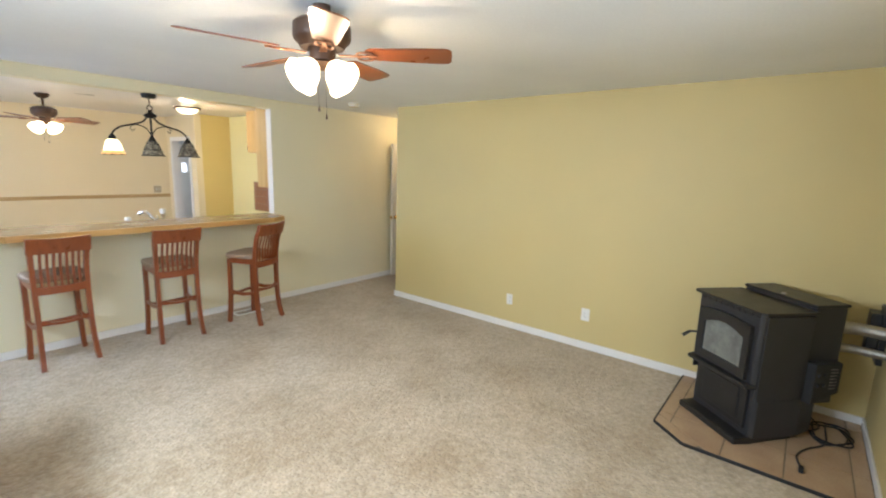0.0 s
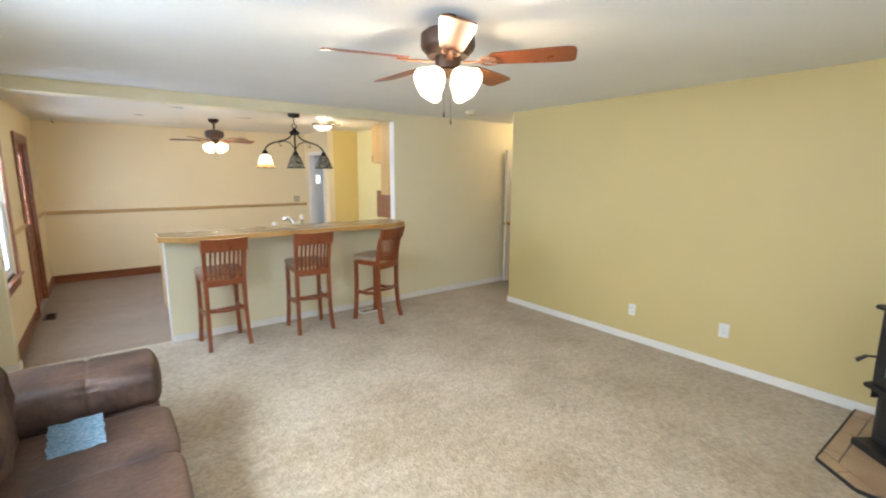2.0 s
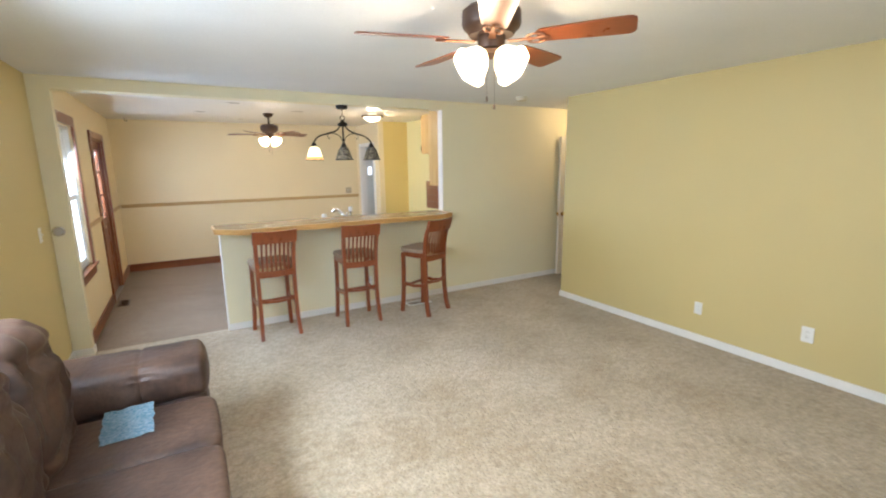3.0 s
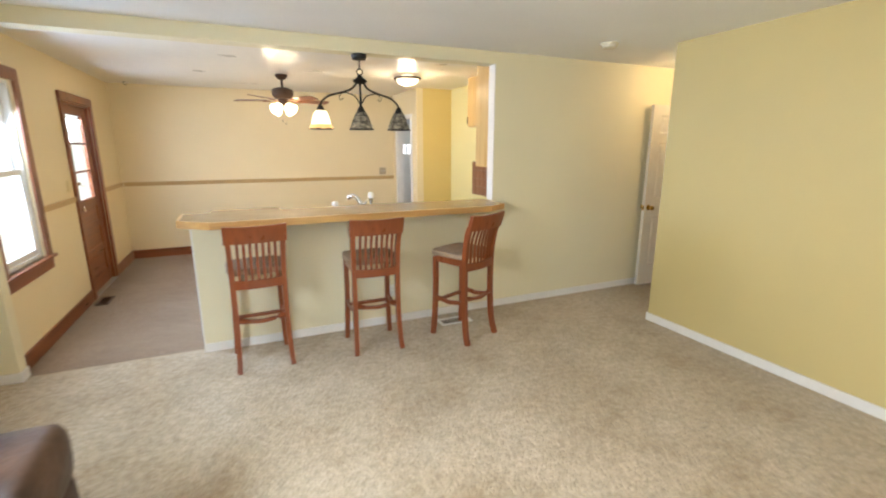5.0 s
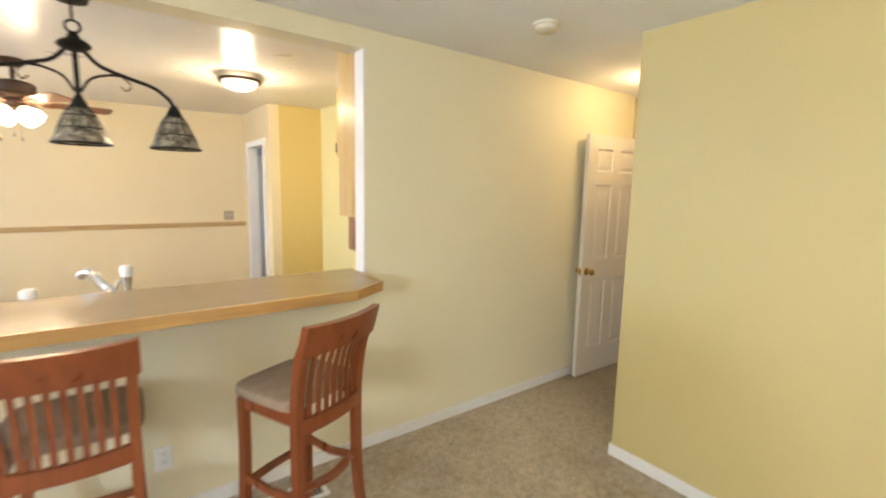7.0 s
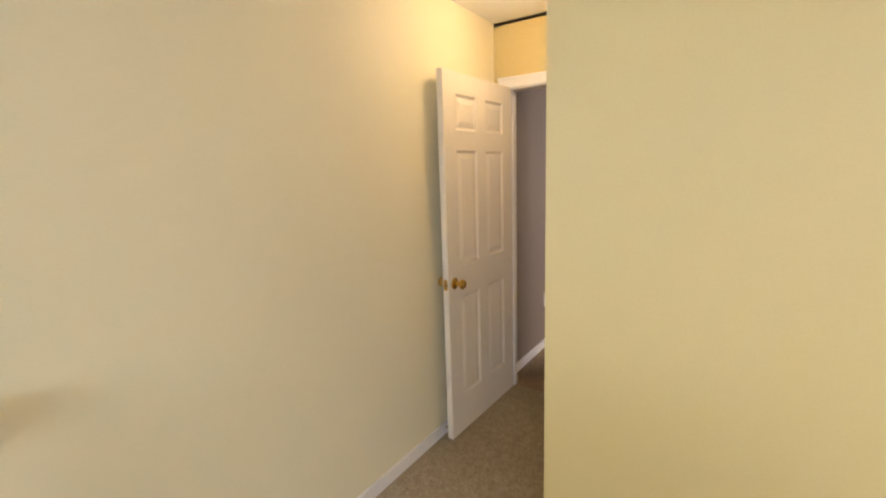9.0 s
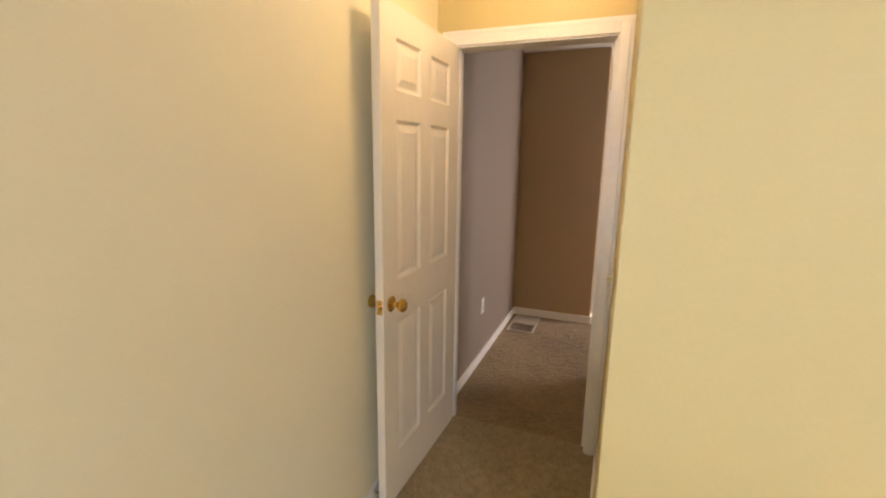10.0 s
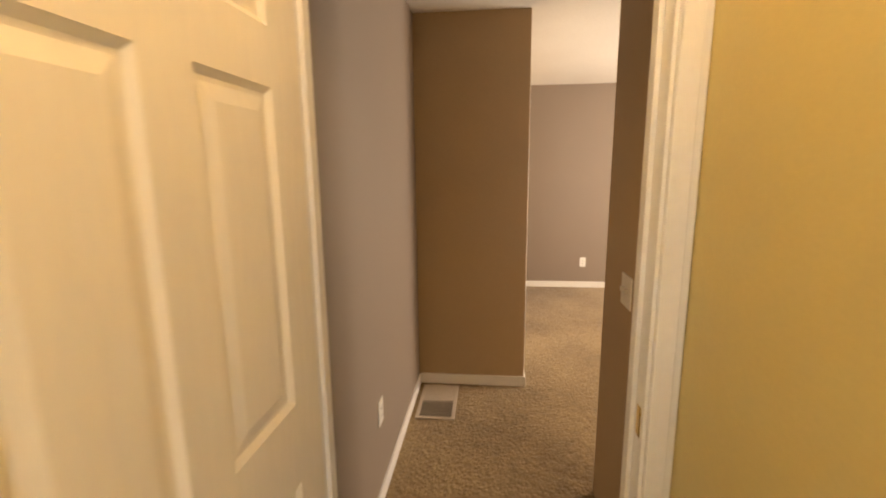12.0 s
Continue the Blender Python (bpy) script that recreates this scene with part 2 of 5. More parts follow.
shade_lit = mat("shade_lit", (0.85, 0.75, 0.58), 0.5, var=0.03, scale=9, fine=60, bump=0.02, emit=(1.0, 0.76, 0.46), power=9.0)
shade_dome = mat("shade_dome", (0.85, 0.80, 0.68), 0.4, var=0.03, scale=9, fine=60, bump=0.02, emit=(1.0, 0.80, 0.50), power=3.2)
glare_collar = mat("glare_collar", (0.85, 0.80, 0.68), 0.4, var=0.03, scale=9, fine=60, bump=0.02, emit=(1.0, 0.80, 0.50), power=1.1)
shade_amber = mat("shade_amber", (0.80, 0.62, 0.30), 0.45, var=0.10, scale=14, fine=60, bump=0.05, emit=(1.0, 0.82, 0.52), power=2.6)
shade_band = mat("shade_band", (0.62, 0.36, 0.10), 0.45, var=0.12, scale=40, fine=90, bump=0.05, emit=(1.0, 0.62, 0.24), power=0.9)
shade_off = mat("shade_off", (0.52, 0.46, 0.34), 0.35, color2=(0.06, 0.045, 0.03), var=0.14, scale=30, fine=60, bump=0.05)
pane_glass = glass_mat("pane_glass")
# greenish grey base carries the window's reflection on the stove glass
stove_glass = mat("stove_glass", (0.22, 0.235, 0.215), 0.07, color2=(0.13, 0.135, 0.125), var=0.10, scale=7, fine=40, bump=0.01)
grass = mat("grass", (0.08, 0.13, 0.03), 0.95, color2=(0.05, 0.09, 0.02), var=0.15, scale=1.5, fine=30, bump=0.6, dist=0.02)
daylight = mat("daylight", (0.7, 0.75, 0.7), 0.9, var=0.05, scale=0.5, fine=3, emit=(0.90, 0.98, 1.0), power=1.1)

# ---- shape helpers ----


def box(bm, x0, x1, y0, y1, z0, z1, bevel=0.0, seg=2):
    m = Matrix.LocRotScale(((x0 + x1) / 2, (y0 + y1) / 2, (z0 + z1) / 2), None, (abs(x1 - x0), abs(y1 - y0), abs(z1 - z0)))
    made = bmesh.ops.create_cube(bm, size=1.0, matrix=m)["verts"]
    if bevel > 0:
        edges = list({e for v in made for e in v.link_edges})
        bmesh.ops.bevel(bm, geom=edges, offset=bevel, segments=seg, affect="EDGES", profile=0.5)
    return bm


def rod(bm, p0, p1, r0, r1=None, seg=14):
    a, b = Vector(p0), Vector(p1)
    d = b - a
    m = Matrix.Translation((a + b) / 2) @ d.to_track_quat("Z", "Y").to_matrix().to_4x4()
    bmesh.ops.create_cone(bm, cap_ends=True, segments=seg, radius1=r0, radius2=r0 if r1 is None else r1, depth=d.length, matrix=m)
    return bm


def lathe(bm, profile, seg=28, m=None, ripple=0.0, lobes=0):
    """Turn (radius, height) pairs about z; ripple makes a scalloped outline towards the first ring."""
    m = m or Matrix()
    rings = []
    for k, (r, z) in enumerate(profile):
        fade = 1 - k / max(1, len(profile) - 1)
        ring = []
        for i in range(seg):
            a = 2 * math.pi * i / seg
            rr = r * (1 + ripple * fade * math.cos(lobes * a))
            zz = z + ripple * 0.25 * r * fade * math.cos(lobes * a)
            ring.append(bm.verts.new(m @ Vector((rr * math.cos(a), rr * math.sin(a), zz))))
        rings.append(ring)
    for a, b in zip(rings, rings[1:]):
        for i in range(seg):
            bm.faces.new((a[i], a[(i + 1) % seg], b[(i + 1) % seg], b[i]))
    return bm


def tube(bm, pts, r, seg=8, square=None):
    """Sweep a round (or width x depth) section along points."""
    pts = [Vector(p) for p in pts]
    rings = []
    for i, p in enumerate(pts):
        d = (pts[min(i + 1, len(pts) - 1)] - pts[max(i - 1, 0)]).normalized()
        q = d.to_track_quat("Z", "Y")
        if square:
            w, h = square[0] / 2, square[1] / 2
            ux = Vector((1, 0, 0)) - d * d.x
            if ux.length < 0.2:
                ux = Vector((0, 1, 0)) - d * d.y
            ux.normalize()
            uy = d.cross(ux).normalized()
            sec = [ux * a + uy * b for a, b in ((-w, -h), (w, -h), (w, h), (-w, h))]
        else:
            sec = [q @ Vector((r * math.cos(2 * math.pi * k / seg), r * math.sin(2 * math.pi * k / seg), 0)) for k in range(seg)]
        rings.append([bm.verts.new(p + s) for s in sec])
    n = len(rings[0])
    for a, b in zip(rings, rings[1:]):
        for i in range(n):
            bm.faces.new((a[i], a[(i + 1) % n], b[(i + 1) % n], b[i]))
    bm.faces.new(rings[0][::-1])
    bm.faces.new(rings[-1])
    return bm


def curve_pts(ctrl, n=10):
    """Points of a smooth curve through the control points."""
    ctrl = [Vector(c) for c in ctrl]
    out = []
    for i in range(len(ctrl) - 1):
        p0, p1, p2, p3 = ctrl[max(i - 1, 0)], ctrl[i], ctrl[i + 1], ctrl[min(i + 2, len(ctrl) - 1)]
        for k in range(n):
            t = k / n
            out.append(0.5 * (2 * p1 + (p2 - p0) * t + (2 * p0 - 5 * p1 + 4 * p2 - p3) * t * t + (3 * p1 - p0 - 3 * p2 + p3) * t ** 3))
    out.append(ctrl[-1])
    return out


def pad(bm, cx, cy, cz, sx, sy, sz, e=0.35, wrinkle=0.0, nu=36, nv=24, freq=5.0, m=None):
    """A stuffed cushion: a box with full round edges and slight wrinkles."""
    m = m or Matrix()
    f = lambda c, p: math.copysign(abs(c) ** p, c)
    rows = []
    for j in range(nv + 1):
        v = -math.pi / 2 + math.pi * j / nv
        row = []
        for i in range(nu):
            u = 2 * math.pi * i / nu
            p = Vector((sx / 2 * f(math.cos(v), e) * f(math.cos(u), e), sy / 2 * f(math.cos(v), e) * f(math.sin(u), e), sz / 2 * f(math.sin(v), e)))
            if wrinkle:
                p += p.normalized() * wrinkle * noise.noise(Vector((p.x * freq + cx * 3, p.y * freq + cy * 3, p.z * freq * 2 + cz)))
            row.append(bm.verts.new(m @ (p + Vector((cx, cy, cz)))))
        rows.append(row)
    for a, b in zip(rows, rows[1:]):
        for i in range(nu):
            bm.faces.new((a[i], a[(i + 1) % nu], b[(i + 1) % nu], b[i]))
    bmesh.ops.remove_doubles(bm, verts=bm.verts, dist=1e-5)
    return bm


def prism(bm, outline, z0, z1, bevel=0.0):
    """A flat outline (x, y) raised from z0 to z1."""
    lo = [bm.verts.new((x, y, z0)) for x, y in outline]
    hi = [bm.verts.new((x, y, z1)) for x, y in outline]
    n = len(lo)
    bm.faces.new(lo[::-1])
    bm.faces.new(hi)
    for i in range(n):
        bm.faces.new((lo[i], lo[(i + 1) % n], hi[(i + 1) % n], hi[i]))
    if bevel > 0:
        bmesh.ops.bevel(bm, geom=list(bm.edges), offset=bevel, segments=2, affect="EDGES", profile=0.5)
    return bm


def part(name, bm, material, parent=None, label="", smooth=False):
    bmesh.ops.recalc_face_normals(bm, faces=bm.faces)
    mesh = bpy.data.meshes.new(name)
    bm.to_mesh(mesh)
    bm.free()
    mesh.materials.append(material)
    if smooth:
        mesh.polygons.foreach_set("use_smooth", [True] * len(mesh.polygons))
        mesh.set_sharp_from_angle(angle=radians(38))
    ob = new(name, mesh)
    if parent:
        ob.parent = parent
    if label:
        ob["label"] = label
    return ob


def thing(name, label, category, m=None, group=""):
    ob = new(name)
    ob.empty_display_size = 0.1
    if m:
        ob.matrix_world = m
    return tagged(ob, label, category, group, "")


def setting(name, boxes, material, label="", category="", bevel=0.0):
    """A piece of the setting made of butted boxes (x0, x1, y0, y1, z0, z1)."""
    bm = bmesh.new()
    for b in boxes:
        box(bm, *b, bevel=bevel)
    return tagged(part(name, bm, material), label, category, "", "structure")


# ---- the shell ----
H = 2.44          # ceiling height
XL, XD = -5.07, -4.97   # living and dining outer wall faces
XO = -5.19
XT = -5.062      # outer face of the thin dining wall
YB = -5.58        # wall behind the stove
YF = 3.87         # far dining wall
HC = -0.915       # hall's other wall
BZ = 2.335        # underside of the header
setting("floor", [(XO, 1.55, -5.72, 0.07, -0.12, 0.0)], carpet_living, "beige cut-pile carpet, trodden and slightly stained, hall shade in its colour", "carpet")
setting("floor_bedroom", [(1.55, 6.2, -4.1, 0.10, -0.12, 0.0)], carpet_bedroom, "brown cut-pile bedroom carpet", "carpet")
setting("floor_dining", [(XO, 0.96, 0.07, 5.3, -0.12, -0.004)], carpet_dining, "flat brown-grey carpet of the dining area", "carpet")
setting("ceiling", [(XO, 1.49, -5.72, 0.05, H, H + 0.1)], ceiling_flat, "white matt textured ceiling", "ceiling")
setting("ceiling_kitchen", [(XO, 0.96, 0.05, 5.3, H, H + 0.1)], ceiling_gloss, "cream semi-gloss painted ceiling", "ceiling")
setting("ceiling_bedroom", [(1.49, 6.2, -4.1, 0.1, H - 0.02, H + 0.1)], ceiling_flat, "white bedroom ceiling", "ceiling")

# wall between living room and kitchen, with the bar opening
setting("wall_bar", [(-1.190, 1.49, 0.0, 0.10, 0.0, H)], paint_yellow_lit, "pale cream painted wall beside the bar opening, daylight in its colour", "wall")
setting("wall_bar_end", [(XO, -4.925, 0.0, 0.10, 0.0, H)], paint_yellow_lit, "pale cream painted wall end beside the dining area, daylight in its colour", "wall")
setting("wall_bar_header", [(-4.925, -1.190, 0.0, 0.15, BZ, H)], paint_yellow_lit, "pale cream painted header over the bar opening, daylight in its colour", "wall")
setting("wall_bar_half", [(-3.782, -1.190, 0.0, 0.10, 0.0, 1.048)], paint_yellow_lit, "pale cream half wall under the bar counter, daylight in its colour", "half wall")
setting("wall_living_left", [(XO, XL, -5.72, -4.10, 0, H), (XO, XL, -4.10, -2.20, 0, 0.93), (XO, XL, -4.10, -2.20, 2.08, H), (XO, XL, -2.20, 0.0, 0, H)],
        paint_yellow, "yellow painted outer wall", "wall")
setting("wall_back", [(XL, -4.25, YB - 0.14, YB, 0, H), (-4.25, -2.35, YB - 0.14, YB, 0, 0.90), (-4.25, -2.35, YB - 0.14, YB, 2.10, H), (-2.35, 0.0, YB - 0.14, YB, 0, H)],
        paint_yellow, "yellow painted wall behind the stove", "wall")
setting("wall_yellow", [(0.0, 0.11, -5.72, HC - 0.11, 0, H), (0.0, 1.49, HC - 0.11, HC, 0, H)], paint_yellow, "plain yellow painted wall", "wall")
# dining area
setting("wall_dining_left", [(XT, XD, 0.10, 0.21, 0, H), (XT, XD, 0.21, 0.92, 0, 0.70), (XT, XD, 0.21, 0.92, 2.10, H), (XT, XD, 0.92, 1.96, 0, H),
                             (XT, XD, 1.96, 2.84, 2.05, H), (XT, XD, 2.84, YF, 0, H)], paint_dining, "warm yellow painted outer wall of the dining area", "wall")
setting("wall_far", [(XO, -0.95, YF, YF + 0.1, 0, H)], paint_dining, "warm yellow painted dining wall", "wall")
setting("wall_doorway", [(-0.95, -0.85, 2.71, 2.96, 0, H), (-0.95, -0.85, 2.96, 3.64, 2.03, H), (-0.95, -0.85, 3.64, 5.2, 0, H)], paint_dining,
        "yellow painted wall with a narrow doorway", "wall")
setting("wall_kitchen_end", [(-0.85, -0.28, 2.71, 2.81, 0, H)], paint_gold, "golden yellow kitchen wall", "wall")
setting("wall_kitchen_right", [(-0.38, -0.28, 0.10, 2.71, 0, H)], paint_lemon, "pale yellow kitchen wall", "wall")
setting("wall_mudroom", [(-0.85, 0.96, 5.2, 5.3, 0, H), (0.86, 0.96, 2.81, 4.25, 0, H), (0.86, 0.96, 4.95, 5.2, 0, H), (0.86, 0.96, 4.25, 4.95, 0, 0.95), (0.86, 0.96, 4.25, 4.95, 2.0, H), (-0.28, 0.86, 2.71, 2.81, 0, H)],
        paint_grey, "grey-white mudroom walls", "wall")
# hall end and bedroom
HX = 1.49
setting("wall_hall_end", [(HX, HX + 0.11, -0.085, 0.10, 0, H), (HX, HX + 0.11, -0.862, -0.085, 2.045, H), (HX, HX + 0.11, HC - 0.11, -0.862, 0, H)],
        paint_yellow, "yellow painted hall end wall with a door opening", "wall")
setting("wall_bedroom_left", [(HX + 0.11, 3.46, -0.03, 0.10, 0, H)], paint_taupe, "grey-taupe painted bedroom wall", "wall")
setting("wall_closet", [(3.46, 3.56, -0.75, 0.10, 0, H)], paint_brown, "brown painted closet end wall", "wall")
setting("wall_closet_front", [(3.56, 3.66, -0.75, -0.65, 0, H), (3.66, 4.42, -0.75, -0.65, 2.05, H), (4.42, 6.1, -0.75, -0.65, 0, H)],
        paint_brown, "brown painted closet wall", "wall")
setting("wall_bedroom_far", [(6.1, 6.2, -4.1, -0.65, 0, H)], paint_taupe, "grey-taupe painted far bedroom wall", "wall")
setting("wall_bedroom_right", [(HX + 0.11, 2.46, HC - 0.19, HC - 0.085, 0, H), (2.36, 2.46, -4.1, HC - 0.19, 0, H), (2.46, 3.6, -4.1, -4.0, 0, H), (5.0, 6.1, -4.1, -4.0, 0, H),
                               (3.6, 5.0, -4.1, -4.0, 0, 0.9), (3.6, 5.0, -4.1, -4.0, 2.0, H)], paint_brown, "dark brown painted bedroom walls", "wall")


# ---- trim ----
def board(name, boxes, material, label, category, bevel=0.003):
    return setting(name, boxes, material, label, category, bevel)


BH = 0.072
board("baseboard", [(0.0 - 0.013, 0.0, YB, HC + 0.013, 0, BH)], trim_white, "white painted baseboard along the yellow wall", "baseboard")
board("baseboard", [(0.0, HX - 0.018, HC, HC + 0.013, 0, BH)], trim_white, "white painted baseboard in the hall", "baseboard")
board("baseboard", [(-3.782, HX - 0.018, -0.013, 0.0, 0, BH)], trim_white, "white painted baseboard under the bar", "baseboard")
board("baseboard", [(XL, 0.0, YB, YB + 0.013, 0, BH)], trim_white, "white painted baseboard behind the stove", "baseboard")
board("baseboard", [(XL, XL + 0.013, YB + 0.013, -0.013, 0, BH), (XL, -4.925 + 0.013, -0.013, 0.0, 0, BH), (-4.925, -4.925 + 0.013, 0.0, 0.10, 0, BH)], trim_white,
      "white painted baseboard round the wall end", "baseboard")
board("baseboard", [(HX + 0.12, 3.46 - 0.013, -0.043, -0.03, 0, BH), (3.447, 3.46, -0.75, -0.043, 0, BH), (3.447, 3.60, -0.763, -0.75, 0, BH)], trim_white,
      "white painted bedroom baseboard", "baseboard")
board("baseboard", [(6.087, 6.1, -4.0, -0.76, 0, BH), (4.48, 6.087, -0.763, -0.75, 0, BH)], trim_white, "white painted far bedroom baseboard", "baseboard")
board("baseboard", [(XD, XD + 0.015, 0.113, 1.87, -0.004, 0.12), (XD, XD + 0.015, 2.93, YF, -0.004, 0.12)], wood_trim_y, "dark red-brown stained dining baseboard", "baseboard")
board("baseboard", [(XD + 0.015, -0.95, YF - 0.015, YF, -0.004, 0.12)], wood_trim_x, "dark red-brown stained dining baseboard", "baseboard")
board("trim_jamb", [(-1.202, -1.190, -0.004, 0.104, 1.095, BZ)], trim_white, "white painted jamb of the bar opening", "trim")
board("trim_bar_end", [(-3.794, -3.782, -0.004, 0.104, 0, 1.048)], trim_white, "white painted end board of the half wall", "trim")


def rail(name, x0, x1, y0, y1, along):
    """Chair rail: a thick middle band between two thin beads."""
    bm = bmesh.new()
    for z0, z1, d in ((1.050, 1.064, 0.012), (1.064, 1.092, 0.018), (1.092, 1.105, 0.026)):
        if along == "x":
            box(bm, x0, x1, y1 - d, y1, z0, z1, 0.003)
        else:
            box(bm, x0, x0 + d, y0, y1, z0, z1, 0.003)
    return tagged(part(name, bm, rail_gold), "golden tan moulded chair rail", "chair rail", "", "structure")


rail("chair_rail", XD + 0.028, -0.96, YF, YF, "x")
rail("chair_rail", XD, XD, 1.04, 1.86, "y")
rail("chair_rail", XD, XD, 2.94, YF, "y")


# ---- doors and windows ----
def six_panel_leaf(w, h, t, material):
    """A moulded six-panel leaf: hinge edge at x = 0, the leaf runs to -x, front face at y = -t."""
    leaf = thing("door_1", "", "")
    sx = [0.0, 0.115, 0.115 + (w - 0.33) / 2, w - 0.115 - (w - 0.33) / 2, w - 0.115, w]
    rows = [(0.22, 0.82), (1.00, 1.63), (1.735, 1.92)]
    bm = bmesh.new()
    cols = [(sx[1], sx[2]), (sx[3], sx[4])]
    # stiles and rails, butted
    for a, b in ((sx[0], sx[1]), (sx[2], sx[3]), (sx[4], sx[5])):
        box(bm, -b, -a, -t, 0, 0, h)
    zs = [0] + [z for r in rows for z in r] + [h]
    for a, b in cols:
        for k in range(0, len(zs), 2):
            box(bm, -b, -a, -t, 0, zs[k], zs[k + 1])
    part("frame", bm, material, leaf)
    for a, b in cols:
        for z0, z1 in rows:
            bm = bmesh.new()
            box(bm, -b, -a, -t + 0.011, -0.011, z0, z1)
            # sloped moulding round the opening, then the raised field
            for y0, s in ((-t, 1), (0.0, -1)):
                o = [(-b, z0), (-a, z0), (-a, z1), (-b, z1)]
                i1 = [(-b + 0.012, z0 + 0.012), (-a - 0.012, z0 + 0.012), (-a - 0.012, z1 - 0.012), (-b + 0.012, z1 - 0.012)]
                i2 = [(-b + 0.020, z0 + 0.020), (-a - 0.020, z0 + 0.020), (-a - 0.020, z1 - 0.020), (-b + 0.020, z1 - 0.020)]
                i3 = [(-b + 0.046, z0 + 0.046), (-a - 0.046, z0 + 0.046), (-a - 0.046, z1 - 0.046), (-b + 0.046, z1 - 0.046)]
                ys = [y0 + s * 0.0005, y0 + s * 0.0095, y0 + s * 0.0095, y0 + s * 0.0025]
                loops = [[bm.verts.new((x, y, z)) for x, z in l] for l, y in zip((o, i1, i2, i3), ys)]
                for l0, l1 in zip(loops, loops[1:]):
                    for k in range(4):
                        bm.faces.new((l0[k], l0[(k + 1) % 4], l1[(k + 1) % 4], l1[k]))
                bm.faces.new(loops[-1])
            part("panel", bm, material, leaf)
    return leaf


def knob(parent, x, y, z, s, material, r=0.027):
    """A round door knob with its rose; s is the side of the leaf it points to."""
    bm = bmesh.new()
    turn = Matrix.Translation((x, y, z)) @ Matrix.Rotation(radians(90 if s < 0 else -90), 4, "X")
    lathe(bm, [(0.0005, 0.0), (0.032, 0.0), (0.032, 0.004), (0.024, 0.010), (0.012, 0.014), (0.011, 0.030), (0.018, 0.036), (r, 0.046), (r, 0.056), (0.020, 0.064), (0.0005, 0.066)], 24, turn)
    return part("door_knob", bm, material, parent, "polished brass knob" if material is metal_brass else "", smooth=True)


hall_door = six_panel_leaf(0.757, 2.03, 0.035, door_white)
tagged(hall_door, "white six-panel door, standing open against the wall", "door", "", "structure")
hall_door.matrix_world = pose(1.492, -0.078, 0.012, 0, 0, -1.5)
knob(hall_door, -0.697, -0.035, 0.912, -1, metal_brass)
knob(hall_door, -0.697, 0.0, 0.912, 1, metal_brass)
part("latch_plate", box(bmesh.new(), -0.7585, -0.757, -0.029, -0.006, 0.882, 0.942), metal_brass, hall_door, "brass latch plate")
part("latch_bolt", box(bmesh.new(), -0.768, -0.7585, -0.024, -0.011, 0.902, 0.922, 0.002), metal_brass, hall_door)
for z in (0.2, 1.0, 1.8):
    part("hinge", rod(bmesh.new(), (0.001, 0.006, z - 0.045), (0.001, 0.006, z + 0.045), 0.006), metal_brass, hall_door)

frame_hall = tagged(new("door_frame_1"), "white painted door casing at the hall end", "door frame", "", "structure")
D0, D1 = -0.862, -0.085
for nm, b in (("jamb", (HX - 0.004, HX + 0.114, D0, D0 + 0.016, 0, 2.045)), ("jamb", (HX - 0.004, HX + 0.114, D1 - 0.016, D1, 0, 2.045)),
              ("head", (HX - 0.004, HX + 0.114, D0 + 0.016, D1 - 0.016, 2.030, 2.045)),
              ("door_stop", (HX + 0.045, HX + 0.080, D0 + 0.016, D0 + 0.028, 0, 2.030)), ("door_stop", (HX + 0.045, HX + 0.080, D1 - 0.028, D1 - 0.016, 0, 2.030))):
    part(nm, box(bmesh.new(), *b, bevel=0.002), trim_white, frame_hall)
for b in ((HC + 0.002, D0 + 0.008, 0.0, 2.105), (D1 - 0.008, D1 + 0.052, 0.0, 2.105)):
    for k, (i, d) in enumerate(((0.0, 0.012), (0.016, 0.018))):
        part("casing", box(bmesh.new(), HX - d, HX - 0.0005, b[0] + i * (1 if b[0] < -0.5 else 0), b[1] - i * (0 if b[0] < -0.5 else 1), b[2], b[3] if k else b[3] - 0.001, bevel=0.003), trim_white, frame_hall)
part("casing", box(bmesh.new(), HX - 0.015, HX - 0.0005, HC + 0.002, D1 + 0.052, 2.038, 2.105, bevel=0.004), trim_white, frame_hall)
part("casing", box(bmesh.new(), HX - 0.020, HX - 0.015, HC + 0.002, D1 + 0.052, 2.085, 2.105, bevel=0.002), trim_white, frame_hall)
part("strike_plate", box(bmesh.new(), HX + 0.012, HX + 0.036, D0 + 0.0155, D0 + 0.0175, 0.895, 0.965, bevel=0.001), metal_brass, frame_hall, "brass strike plate")
for y in (HC - 0.085, D1 - 0.006):
    part("casing", box(bmesh.new(), HX + 0.1105, HX + 0.125, min(y, y + 0.13) if y < -0.5 else y, (D0 + 0.01) if y < -0.5 else -0.032, 0, 2.10, bevel=0.003), trim_white, frame_hall)

# dining window
win = tagged(new("window_1"), "white vinyl double-hung window in a brown wooden casing", "window", "", "structure")
W0, W1, WZ0, WZ1 = 0.21, 0.92, 0.70, 2.10
for b in ((XD, XD + 0.020, W0 - 0.095, W0, WZ0 - 0.02, WZ1 + 0.095), (XD, XD + 0.020, W1, W1 + 0.095, WZ0 - 0.02, WZ1 + 0.095), (XD, XD + 0.022, W0, W1, WZ1, WZ1 + 0.095)):
    part("casing", box(bmesh.new(), *b, bevel=0.004), wood_trim, win, "red-brown stained casing")
